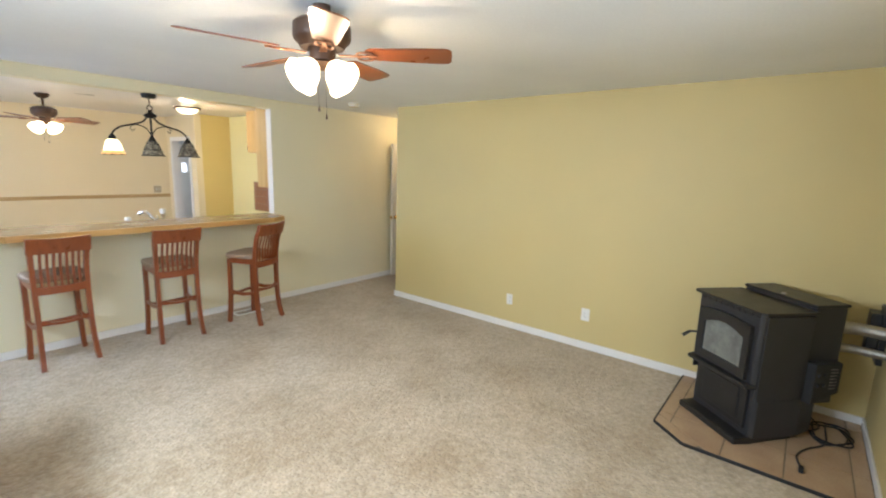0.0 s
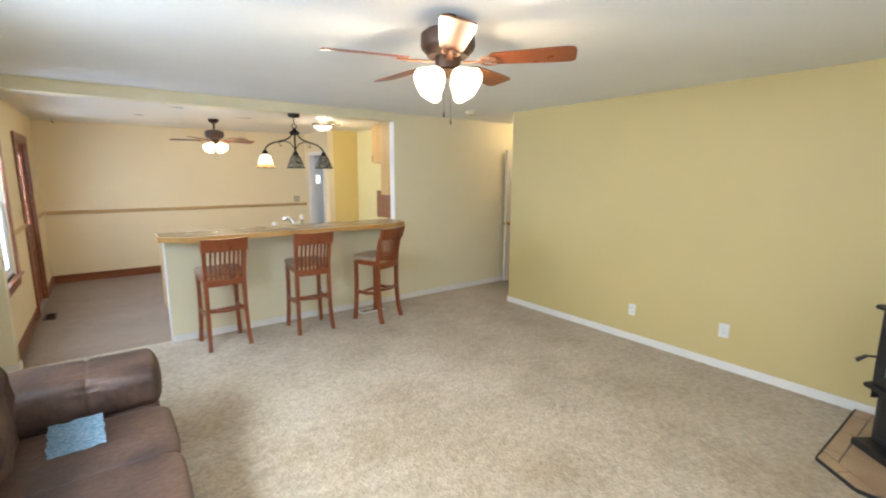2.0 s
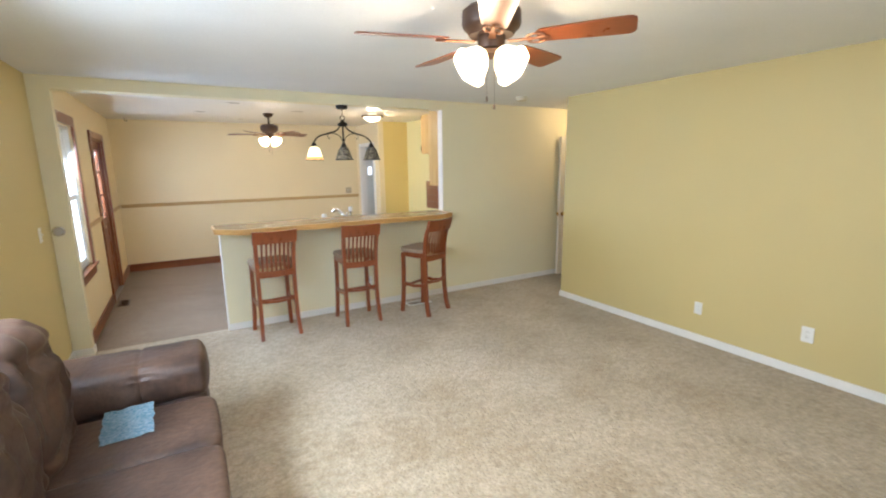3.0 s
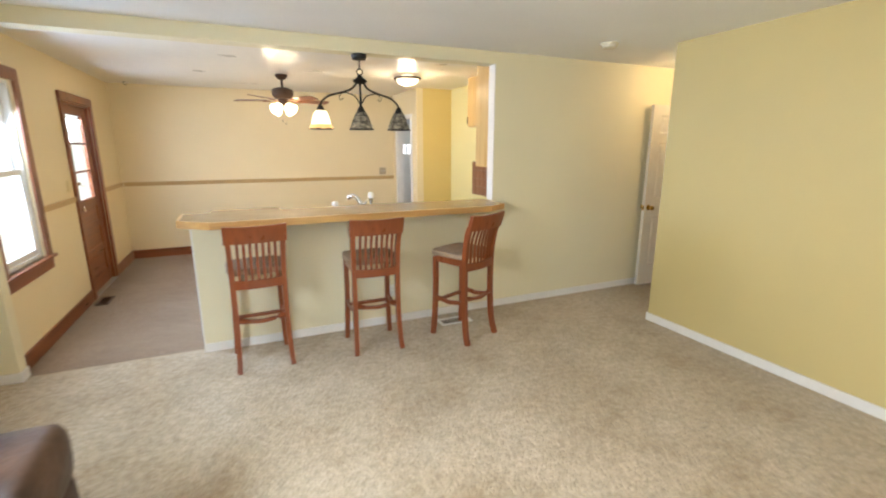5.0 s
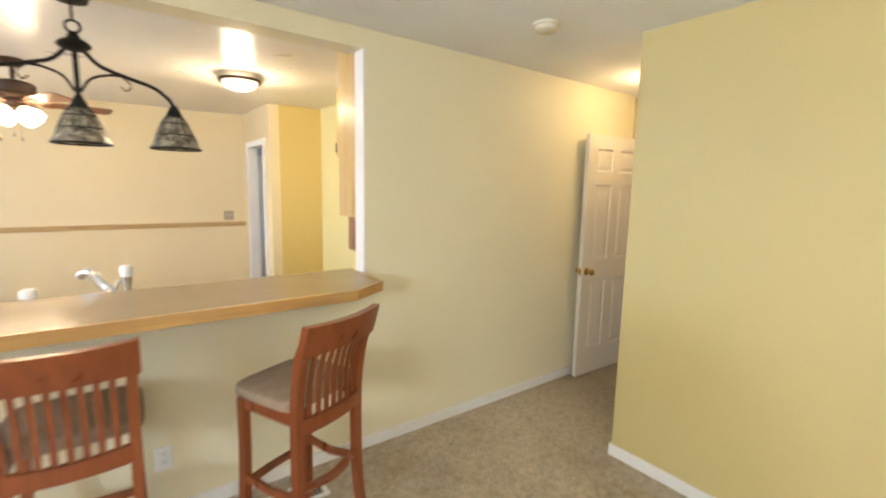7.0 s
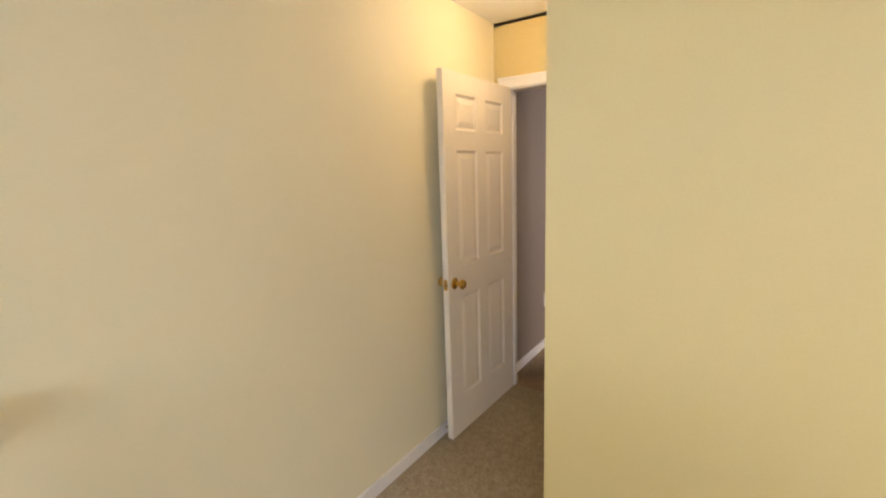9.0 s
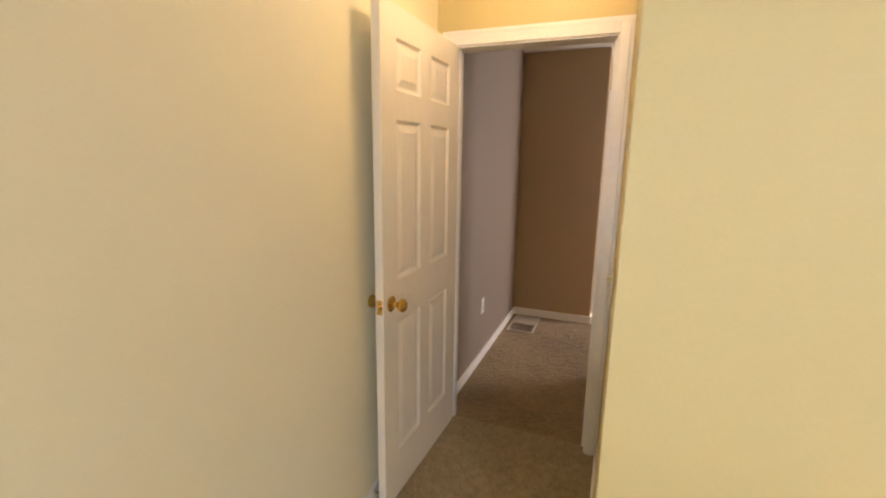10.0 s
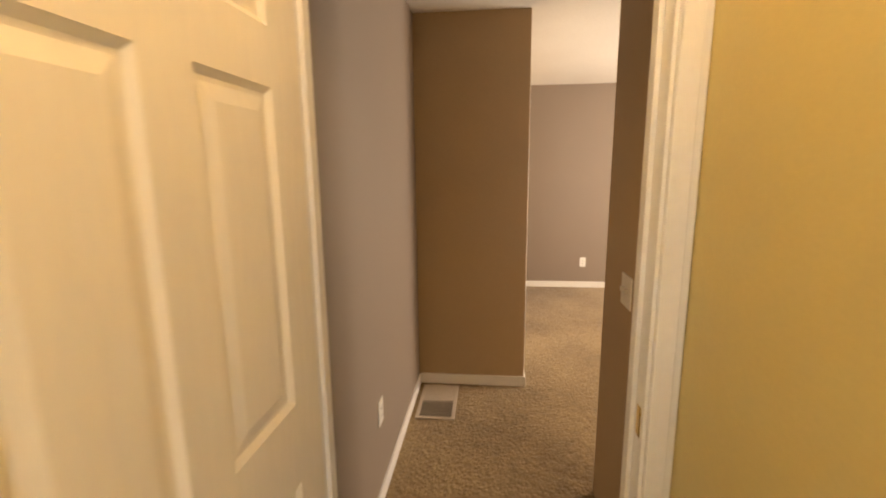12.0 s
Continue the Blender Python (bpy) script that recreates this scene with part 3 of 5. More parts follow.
part("window_sill", box(bmesh.new(), XD - 0.10, XD + 0.045, W0 - 0.12, W1 + 0.12, WZ0 - 0.022, WZ0, bevel=0.005), wood_trim_y, win, "red-brown stained sill")
part("apron", box(bmesh.new(), XD, XD + 0.018, W0 - 0.095, W1 + 0.095, WZ0 - 0.115, WZ0 - 0.023, bevel=0.004), wood_trim_y, win)


def ring(bm, x0, x1, y0, y1, z0, z1, w):
    """A rectangular frame in the y-z plane."""
    box(bm, x0, x1, y0, y0 + w, z0, z1, 0.003)
    box(bm, x0, x1, y1 - w, y1, z0, z1, 0.003)
    box(bm, x0 + 0.001, x1 - 0.001, y0 + w, y1 - w, z0, z0 + w, 0.003)
    box(bm, x0 + 0.001, x1 - 0.001, y0 + w, y1 - w, z1 - w, z1, 0.003)
    return bm


part("window_frame", ring(bmesh.new(), XD - 0.12, XD - 0.02, W0, W1, WZ0, WZ1, 0.03), plastic_white, win)
part("sash", ring(bmesh.new(), XD - 0.065, XD - 0.03, W0 + 0.03, W1 - 0.03, WZ0 + 0.03, 1.425, 0.045), plastic_white, win)
part("sash", ring(bmesh.new(), XD - 0.105, XD - 0.07, W0 + 0.03, W1 - 0.03, 1.385, WZ1 - 0.03, 0.045), plastic_white, win)
for x, z0, z1 in ((XD - 0.048, WZ0 + 0.075, 1.38), (XD - 0.088, 1.43, WZ1 - 0.075)):
    p = part("pane", box(bmesh.new(), x - 0.002, x + 0.002, W0 + 0.075, W1 - 0.075, z0, z1), pane_glass, win)
    p.visible_shadow = False

# glazed dining door
gd = tagged(new("door_2"), "red-brown wooden outer door with three stacked panes, closed", "door", "", "structure")
G0, G1 = 1.96, 2.84
for b in ((XD, XD + 0.022, G0 - 0.09, G0, 0, 2.05), (XD, XD + 0.022, G1, G1 + 0.09, 0, 2.05), (XD, XD + 0.024, G0 - 0.09, G1 + 0.09, 2.05, 2.135)):
    part("casing", box(bmesh.new(), *b, bevel=0.004), wood_trim, gd)
for b in ((G0, G0 + 0.02), (G1 - 0.02, G1)):
    part("jamb", box(bmesh.new(), XT + 0.002, XD - 0.001, b[0], b[1], 0, 2.05, bevel=0.002), wood_trim, gd)
part("head", box(bmesh.new(), XT + 0.002, XD - 0.001, G0 + 0.02, G1 - 0.02, 2.03, 2.05, bevel=0.002), wood_trim, gd)
L0, L1 = G0 + 0.022, G1 - 0.022
P0, P1 = L0 + 0.12, L1 - 0.12
xa, xb = XD - 0.075, XD - 0.032
for b in ((L0, P0, 0.01, 2.028), (P1, L1, 0.01, 2.028)):
    part("stile", box(bmesh.new(), xa, xb, b[0], b[1], b[2], b[3], bevel=0.003), wood_trim, gd)
for z0, z1 in ((0.01, 0.17), (0.41, 0.48), (0.69, 0.76), (0.94, 1.03), (1.93, 2.028)):
    part("rail", box(bmesh.new(), xa + 0.001, xb - 0.001, P0, P1, z0, z1, bevel=0.003), wood_trim_y, gd)
for z0, z1 in ((0.17, 0.41), (0.48, 0.69), (0.76, 0.94)):
    part("panel", box(bmesh.new(), xa + 0.012, xb - 0.012, P0, P1, z0, z1), wood_trim_y, gd)
    part("panel", box(bmesh.new(), xa + 0.004, xb - 0.004, P0 + 0.035, P1 - 0.035, z0 + 0.035, z1 - 0.035, bevel=0.006), wood_trim_y, gd)
for z in (1.03 + 0.30, 1.03 + 0.60):
    part("muntin", box(bmesh.new(), xa + 0.006, xb - 0.006, P0, P1, z - 0.011, z + 0.011, bevel=0.003), wood_trim_y, gd)
for k in range(3):
    p = part("pane", box(bmesh.new(), XD - 0.055, XD - 0.051, P0, P1, 1.03 + 0.30 * k + 0.012, 1.03 + 0.30 * (k + 1) - 0.012), pane_glass, gd)
    p.visible_shadow = False
for z, r in ((0.95, 0.027), (1.22, 0.020)):
    bm = lathe(bmesh.new(), [(0.0005, 0), (0.030, 0), (0.028, 0.008), (0.012, 0.012), (0.012, 0.032), (r, 0.042), (r, 0.052), (0.0005, 0.060)], 20,
               Matrix.Translation((xb, L0 + 0.062, z)) @ Matrix.Rotation(radians(90), 4, "Y"))
    part("door_knob", bm, metal_chrome, gd, "chrome knob", smooth=True)
part("threshold", box(bmesh.new(), XT + 0.002, XD + 0.02, G0, G1, -0.004, 0.010, bevel=0.003), metal_grey, gd)

# unseen windows of living room and bedroom; the mudroom's is added for light


def plain_window(name, axis, face, out, a0, a1, z0, z1):
    w = tagged(new(name), "white double-hung window out of view, letting in daylight", "window", "", "structure")
    bm = bmesh.new()
    mid = (face + out) / 2
    lo, hi = min(mid, mid + 0.03), max(mid, mid + 0.03)
    parts = [(a0, a0 + 0.05, z0, z1), (a1 - 0.05, a1, z0, z1), (a0 + 0.05, a1 - 0.05, z0, z0 + 0.05), (a0 + 0.05, a1 - 0.05, z1 - 0.05, z1),
             ((a0 + a1) / 2 - 0.03, (a0 + a1) / 2 + 0.03, z0 + 0.05, z1 - 0.05)]
    for p0, p1, q0, q1 in parts:
        if axis == "x":
            box(bm, lo, hi, p0, p1, q0, q1)
        else:
            box(bm, p0, p1, lo, hi, q0, q1)
    part("window_frame", bm, plastic_white, w)
    d = 0.016 if face > out else -0.016
    f0, f1 = min(face, face + d), max(face, face + d)
    for p0, p1, q0, q1 in ((a0 - 0.08, a0, z0 - 0.08, z1 + 0.08), (a1, a1 + 0.08, z0 - 0.08, z1 + 0.08), (a0, a1, z1, z1 + 0.08), (a0, a1, z0 - 0.08, z0)):
        b = (f0, f1, p0, p1, q0, q1) if axis == "x" else (p0, p1, f0, f1, q0, q1)
        part("casing", box(bmesh.new(), *b, bevel=0.003), trim_white, w)
    return w


plain_window("window_2", "x", XL, XO, -4.10, -2.20, 0.93, 2.08)
plain_window("window_3", "y", YB, YB - 0.14, -4.25, -2.35, 0.90, 2.10)
plain_window("window_4", "y", -4.0, -4.1, 3.6, 5.0, 0.9, 2.0)
plain_window("window_5_added", "x", 0.86, 0.96, 4.25, 4.95, 0.95, 2.0)

# mudroom doorway and outer door
mf = tagged(new("door_frame_2"), "white painted casing of the mudroom doorway", "door frame", "", "structure")
for b in ((-0.966, -0.9505, 2.90, 2.962, 0, 2.09), (-0.966, -0.9505, 3.638, 3.70, 0, 2.09), (-0.968, -0.9505, 2.962, 3.638, 2.025, 2.09)):
    part("casing", box(bmesh.new(), *b, bevel=0.003), trim_white, mf)
for b in ((-0.949, -0.851, 2.9605, 2.975), (-0.949, -0.851, 3.625, 3.6395)):
    part("jamb", box(bmesh.new(), b[0], b[1], b[2], b[3], 0, 2.028), trim_white, mf)
od = tagged(new("door_3"), "white outer door with two small lit panes", "door", "", "structure")
part("leaf", box(bmesh.new(), -0.72, 0.12, 5.155, 5.199, 0.0, 2.03, bevel=0.003), trim_white, od)
for x in (-0.33, -0.20):
    part("pane", box(bmesh.new(), x - 0.042, x + 0.042, 5.148, 5.156, 1.46, 1.64), mat("pane_daylight", (0.8, 0.85, 0.9), 0.2, var=0.02, emit=(0.9, 0.95, 1.0), power=2.5), od)
knob(od, -0.62, 5.155, 0.95, -1, metal_iron)
# mudroom inner door, folded back against its hinge side
md = tagged(new("door_4"), "white slab door folded open into the mudroom", "door", "", "structure")
part("leaf", box(bmesh.new(), -0.84, -0.22, 2.925, 2.958, 0.012, 2.02, bevel=0.003), door_white, md)
for z in (0.25, 1.1, 1.8):
    part("hinge", rod(bmesh.new(), (-0.846, 2.966, z - 0.045), (-0.846, 2.966, z + 0.045), 0.007), metal_iron, md)

# closet door in the bedroom
cd = tagged(new("door_5"), "white closet door, closed, with a round knob", "door", "", "structure")
part("leaf", box(bmesh.new(), 3.675, 4.405, -0.700, -0.664, 0.012, 2.035, bevel=0.003), door_white, cd)
for b in ((3.60, 3.662, 0, 2.10), (4.418, 4.48, 0, 2.10)):
    part("casing", box(bmesh.new(), b[0], b[1], -0.766, -0.7505, b[2], b[3], bevel=0.003), trim_white, cd)
part("casing", box(bmesh.new(), 3.662, 4.418, -0.764, -0.7505, 2.04, 2.10, bevel=0.003), trim_white, cd)
knob(cd, 3.75, -0.700, 0.95, -1, metal_brass)


# ---- bar counter ----
counter = thing("bar_counter", "long tan laminate bar counter with a golden oak edge", "counter")
outline = [(-3.835, 0.17), (-3.835, -0.20), (-3.63, -0.375), (-1.43, -0.375), (-1.233, -0.255), (-1.233, -0.006), (-1.204, -0.004), (-1.204, 0.17)]
part("worktop", prism(bmesh.new(), outline, 1.0485, 1.092, 0.004), counter_top, counter)
edge = [(-3.849, 0.17), (-3.849, -0.207), (-3.634, -0.39), (-1.425, -0.39), (-1.218, -0.263), (-1.218, -0.006)]
inner = [(-1.232, -0.006), (-1.232, -0.254), (-1.431, -0.374), (-3.629, -0.374), (-3.834, -0.199), (-3.834, 0.17)]
bm = bmesh.new()
n = len(edge)
quads = [(edge[i], edge[i + 1], inner[n - 2 - i], inner[n - 1 - i]) for i in range(n - 1)]
for q in quads:
    sub = bmesh.new()
    prism(sub, q, 1.043, 1.0935)
    me = bpy.data.meshes.new("tmp")
    sub.to_mesh(me)
    sub.free()
    bm.from_mesh(me)
    bpy.data.meshes.remove(me)
bmesh.ops.remove_doubles(bm, verts=bm.verts, dist=1e-4)
part("edge_strip", bm, wood_oak, counter, "golden oak edge strip")

# ---- stools ----


def bar_stool(m):
    """A tall stool: back towards -y, seat front towards +y."""
    s = thing("bar_stool", "red-brown wooden bar stool with slatted back and tan padded seat", "bar stool", group="stools at the bar")
    for sx in (-1, 1):
        back = curve_pts([(sx * 0.185, -0.200, 0), (sx * 0.178, -0.170, 0.12), (sx * 0.172, -0.150, 0.35), (sx * 0.172, -0.150, 0.70), (sx * 0.176, -0.176, 0.90), (sx * 0.179, -0.206, 0.985)], 6)
        part("leg", tube(bmesh.new(), back, 0, square=(0.034, 0.040)), wood_stool, s)
        front = curve_pts([(sx * 0.188, 0.190, 0), (sx * 0.178, 0.178, 0.2), (sx * 0.172, 0.172, 0.45), (sx * 0.172, 0.172, 0.70)], 5)
        part("leg", tube(bmesh.new(), front, 0, square=(0.036, 0.036)), wood_stool, s)
        part("seat_rail", box(bmesh.new(), sx * 0.172 - 0.011, sx * 0.172 + 0.011, -0.134, 0.156, 0.655, 0.712, bevel=0.004), wood_stool, s)
        part("stretcher", tube(bmesh.new(), [(sx * 0.174, -0.136, 0.350), (sx * 0.174, 0.02, 0.325), (sx * 0.176, 0.158, 0.340)], 0, square=(0.018, 0.034)), wood_stool, s)
    part("seat_rail", box(bmesh.new(), -0.156, 0.156, 0.161, 0.183, 0.655, 0.712, bevel=0.004), wood_stool, s)
    part("footrest", tube(bmesh.new(), curve_pts([(-0.160, 0.178, 0.300), (0, 0.200, 0.290), (0.160, 0.178, 0.300)], 6), 0, square=(0.034, 0.020)), wood_stool, s)
    part("stretcher", tube(bmesh.new(), curve_pts([(-0.158, -0.150, 0.385), (0, -0.172, 0.370), (0.158, -0.150, 0.385)], 6), 0, square=(0.034, 0.020)), wood_stool, s)
    part("back_rail", arc_board(-0.166, 0.166, 0.622, 0.688, -0.150, 0.020, 0.022), wood_stool, s)
    part("crest_rail", arc_board(-0.204, 0.204, 0.958, 1.085, -0.190, 0.026, 0.034, lean=-0.036), wood_stool, s)
    for k in range(7):
        x = -0.123 + 0.041 * k
        d = 0.022 * (1 - (x / 0.17) ** 2)
        pts = [(x, -0.156 - d, 0.68), (x, -0.164 - d, 0.84), (x, -0.207 - d, 0.975)]
        part("slat", tube(bmesh.new(), curve_pts(pts, 4), 0, square=(0.019, 0.010)), wood_stool, s)
    bm = bmesh.new()
    pad(bm, 0, 0.040, 0.735, 0.410, 0.375, 0.058, e=0.36, nu=32, nv=14)
    for v in bm.verts:
        if v.co.z > 0.745:
            v.co.z += 0.010 * (1 - min(1, (v.co.x / 0.2) ** 2 + (v.co.y / 0.2) ** 2))
    part("seat", bm, seat_fabric, s, "tan padded seat", smooth=True)
    s.matrix_world = m
    return s


def arc_board(x0, x1, z0, z1, y, bow, t, lean=0.0, n=10):
    """A board bowed back in plan, of thickness t, leaning with height."""
    bm = bmesh.new()
    cols = []
    for i in range(n + 1):
        f = i / n
        x = x0 + (x1 - x0) * f
        d = bow * (1 - (2 * f - 1) ** 2)
        top = z1 - 0.006 * (1 - (2 * f - 1) ** 2)
        cols.append([bm.verts.new((x, yy - d + l, z)) for yy, z, l in ((y, z0, 0), (y - t, z0, 0), (y - t, top, lean), (y, top, lean))])
    for a, b in zip(cols, cols[1:]):
        for k in range(4):
            bm.faces.new((a[k], a[(k + 1) % 4], b[(k + 1) % 4], b[k]))
    bm.faces.new(cols[0])
    bm.faces.new(cols[-1][::-1])
    bmesh.ops.bevel(bm, geom=[e for e in bm.edges if e.is_manifold and e.calc_face_angle(0) > 1.0], offset=0.004, segments=2, affect="EDGES")
    return bm


stool = bar_stool(pose(-3.362, -0.295, 0, 0, 0, 3.0))
copy_thing(stool, pose(-2.510, -0.357, 0, 0, 0, -1.3))
third = copy_thing(stool, pose(-1.735, -0.485, 0, 0, 0, 23.5))
third["label"] = "red-brown wooden bar stool turned aside, tan padded seat"


# ---- ceiling fans ----
def fan_blade(r0, r1, z, tilt):
    """A flat blade that widens outwards, with rounded corners at the tip and slanted shoulders at the root."""
    side = [(r0, 0.034), (r0 + 0.020, 0.050), (r0 + 0.10, 0.056), (r1 - 0.10, 0.066), (r1 - 0.030, 0.067)]
    side += [(r1 - 0.030 + 0.030 * math.sin(a), 0.037 + 0.030 * math.cos(a)) for a in (radians(30), radians(60), radians(90))]
    bm = prism(bmesh.new(), [(x, -w) for x, w in side] + [(x, w) for x, w in reversed(side)], -0.003, 0.003)
    bmesh.ops.transform(bm, matrix=Matrix.Translation((0, 0, z)) @ Matrix.Rotation(radians(tilt), 4, "X"), verts=bm.verts)
    return bm


def ceiling_fan(x, y, drop, base, label, shades, first, power, size=1.0):
    """drop: how far the motor hangs below the ceiling; base: the first blade's bearing."""
    f = thing("ceiling_fan", label, "ceiling fan", pose(x, y, H) @ Matrix.Scale(size, 4))
    k = 0.55 if drop < 0.07 else 1.0
    part("canopy", lathe(bmesh.new(), [(r * k, z) for r, z in [(0.0005, -0.001), (0.070, -0.001), (0.072, -0.018), (0.045, -0.052), (0.020, -0.060), (0.0005, -0.060)]]), metal_bronze, f, smooth=True)
    if drop > 0.07:
        part("downrod", rod(bmesh.new(), (0, 0, -0.055), (0, 0, -drop - 0.005), 0.013), metal_bronze, f)
    zt = -drop
    part("motor", lathe(bmesh.new(), [(0.0005, zt), (0.060, zt), (0.104, zt - 0.014), (0.124, zt - 0.030), (0.126, zt - 0.080), (0.120, zt - 0.096), (0.102, zt - 0.112), (0.095, zt - 0.126), (0.0005, zt - 0.126)], 36), metal_bronze, f, smooth=True)
    zb = zt - 0.136
    for k in range(5):
        a = radians(base + 72 * k)
        rot = Matrix.Rotation(a, 4, "Z")
        bm = fan_blade(0.195, 0.575, zb - 0.008, -12)
        bmesh.ops.transform(bm, matrix=rot, verts=bm.verts)
        b = part("blade", bm, blade_light, f, "red-brown wooden blade")
        bm = prism(bmesh.new(), [(0.075, -0.017), (0.140, -0.012), (0.160, -0.016), (0.160, 0.016), (0.140, 0.012), (0.075, 0.017)], zb - 0.020, zb - 0.0155)
        tip = bmesh.new()
        for sy in (-1, 1):
            loop = [(0.192 + 0.036 * math.cos(q * math.pi / 8), sy * 0.020 + 0.017 * math.sin(q * math.pi / 8), zb - 0.0185) for q in range(17)]
            tube(tip, loop, 0.0045, seg=6)
        rod(tip, (0.150, 0, zb - 0.0185), (0.245, 0, zb - 0.0185), 0.005)
        bmesh.ops.rotate(tip, cent=(0, 0, zb - 0.012), matrix=Matrix.Rotation(radians(-12), 3, "X"), verts=tip.verts)
        mesh = bpy.data.meshes.new("loops")
        tip.to_mesh(mesh)
        tip.free()
        bm.from_mesh(mesh)
        bpy.data.meshes.remove(mesh)
        bmesh.ops.transform(bm, matrix=rot, verts=bm.verts)
        part("blade_iron", bm, metal_copper, f)
    part("switch_housing", lathe(bmesh.new(), [(0.0005, zt - 0.118), (0.056, zt - 0.118), (0.060, zt - 0.130), (0.054, zt - 0.178), (0.068, zt - 0.190), (0.060, zt - 0.206), (0.022, zt - 0.216), (0.0005, zt - 0.220)], 28), metal_bronze, f, smooth=True)
    zs = zt - 0.192
    for k in range(shades):
        a = radians(first + 360 / shades * k)
        d = Vector((math.cos(a), math.sin(a), 0))
        part("lamp_arm", rod(bmesh.new(), d * 0.045 + Vector((0, 0, zs)), d * 0.066 + Vector((0, 0, zs - 0.014)), 0.013), metal_bronze, f)
        m = Matrix.Translation(d * 0.050 + Vector((0, 0, zs - 0.010))) @ Matrix.Rotation(a, 4, "Z") @ Matrix.Rotation(radians(180 - 54), 4, "Y")
        prof = [(0.072, 0.100), (0.064, 0.090), (0.057, 0.074), (0.052, 0.050), (0.042, 0.022), (0.021, 0.0)]
        part("shade", lathe(bmesh.new(), prof, 32, m, 0.03, 6), shade_lit, f, "frosted glass bell shade, lit", smooth=True)
        lp = lamp("bulb", "POINT", Matrix.Translation(Vector((x, y, H)) + size * (m @ Vector((0, 0, 0.104)))), power, WARM, radius=0.03)
    for sx, l in ((0.018, 0.19), (-0.022, 0.16)):
        bm = bmesh.new()
        rod(bm, (sx, 0.0, zt - 0.214), (sx, 0.0, zt - 0.214 - l), 0.0007, seg=6)
        rod(bm, (sx, 0.0, zt - 0.214 - l - 0.022), (sx, 0.0, zt - 0.214 - l), 0.005, 0.003, seg=8)
        part("pull_chain", bm, metal_bronze, f)
    return f


ceiling_fan(-2.766, -3.175, 0.052, -51.5, "bronze ceiling fan with five wooden blades and lit glass shades", 4, 189, 12.0, 1.07)
ceiling_fan(-2.865, 2.20, 0.150, 14, "bronze ceiling fan on a short rod over the dining area", 4, 222, 7.5)

# ---- flush dome light ----


def dome_light(label, x, y, s, power, color):
    d = thing("dome_light", label, "ceiling light", pose(x, y, H))
    k = lambda prof: [(r * s, z * s) for r, z in prof]
    part("rim", lathe(bmesh.new(), k([(0.112, -0.032), (0.160, -0.032), (0.168, -0.042), (0.160, -0.054), (0.138, -0.054), (0.128, -0.050)]), 36), metal_bronze, d, smooth=True)
    part("bowl", lathe(bmesh.new(), k([(0.132, -0.050), (0.127, -0.070), (0.102, -0.096), (0.056, -0.112), (0.0005, -0.117)]), 36), shade_dome, d, "frosted glass bowl, lit", smooth=True)
    # glowing collar added as the bowl's glare on the glossy ceiling
    part("collar", lathe(bmesh.new(), k([(0.062, -0.001), (0.066, -0.012), (0.114, -0.036)]), 36), glare_collar, d, "glowing collar standing for the bowl's glare on the ceiling", smooth=True)
    part("finial", lathe(bmesh.new(), k([(0.0005, -0.114), (0.010, -0.116), (0.010, -0.124), (0.0005, -0.130)]), 12), metal_bronze, d, smooth=True)
    lamp("bulb", "POINT", Matrix.Translation((x, y, H - 0.16 * s - 0.02)), power, color, radius=0.08)
    return d


dome_light("round frosted dome light with a bronze rim, lit", -1.47, 1.62, 1.0, 27, WARM)
dome_light("small frosted dome light on the hall ceiling, lit", 0.93, -0.50, 0.6, 10.8, (1.0, 0.73, 0.40))

# ---- chandelier ----
ch = thing("chandelier", "dark iron three-light chandelier with bell shades, one lit", "chandelier", pose(-2.435, 0.082, BZ, 0, 0, 2.5))
part("canopy", lathe(bmesh.new(), [(0.0005, -0.001), (0.064, -0.001), (0.066, -0.020), (0.056, -0.040), (0.015, -0.046), (0.0005, -0.047)]), metal_iron, ch, smooth=True)
part("hanging_rod", rod(bmesh.new(), (0, 0, -0.045), (0, 0, -0.115), 0.005), metal_iron, ch)
part("ring", tube(bmesh.new(), [(0.024 * math.cos(i * math.pi / 10), 0, -0.136 + 0.024 * math.sin(i * math.pi / 10)) for i in range(21)], 0.005), metal_iron, ch, smooth=True)
part("hub", lathe(bmesh.new(), [(0.0005, -0.152), (0.014, -0.158), (0.024, -0.180), (0.052, -0.198), (0.058, -0.210), (0.040, -0.226), (0.014, -0.232), (0.0005, -0.233)]), metal_iron, ch, smooth=True)
part("stem", rod(bmesh.new(), (0, 0, -0.23), (0, 0, -0.405), 0.010), metal_iron, ch)
for sx in (-1, 1):
    part("arm", tube(bmesh.new(), curve_pts([(sx * 0.028, 0, -0.220), (sx * 0.075, 0, -0.272), (sx * 0.165, 0, -0.305), (sx * 0.265, 0, -0.335), (sx * 0.325, 0, -0.385), (sx * 0.336, 0, -0.425)], 8), 0.008), metal_iron, ch, smooth=True)
    part("brace", tube(bmesh.new(), curve_pts([(sx * 0.010, 0, -0.385), (sx * 0.045, 0, -0.330), (sx * 0.110, 0, -0.305), (sx * 0.165, 0, -0.305)], 6), 0.005), metal_iron, ch, smooth=True)
    part("scroll", tube(bmesh.new(), curve_pts([(sx * 0.150, 0, -0.306), (sx * 0.180, 0, -0.335), (sx * 0.165, 0, -0.362), (sx * 0.146, 0, -0.345)], 6), 0.003), metal_iron, ch, smooth=True)
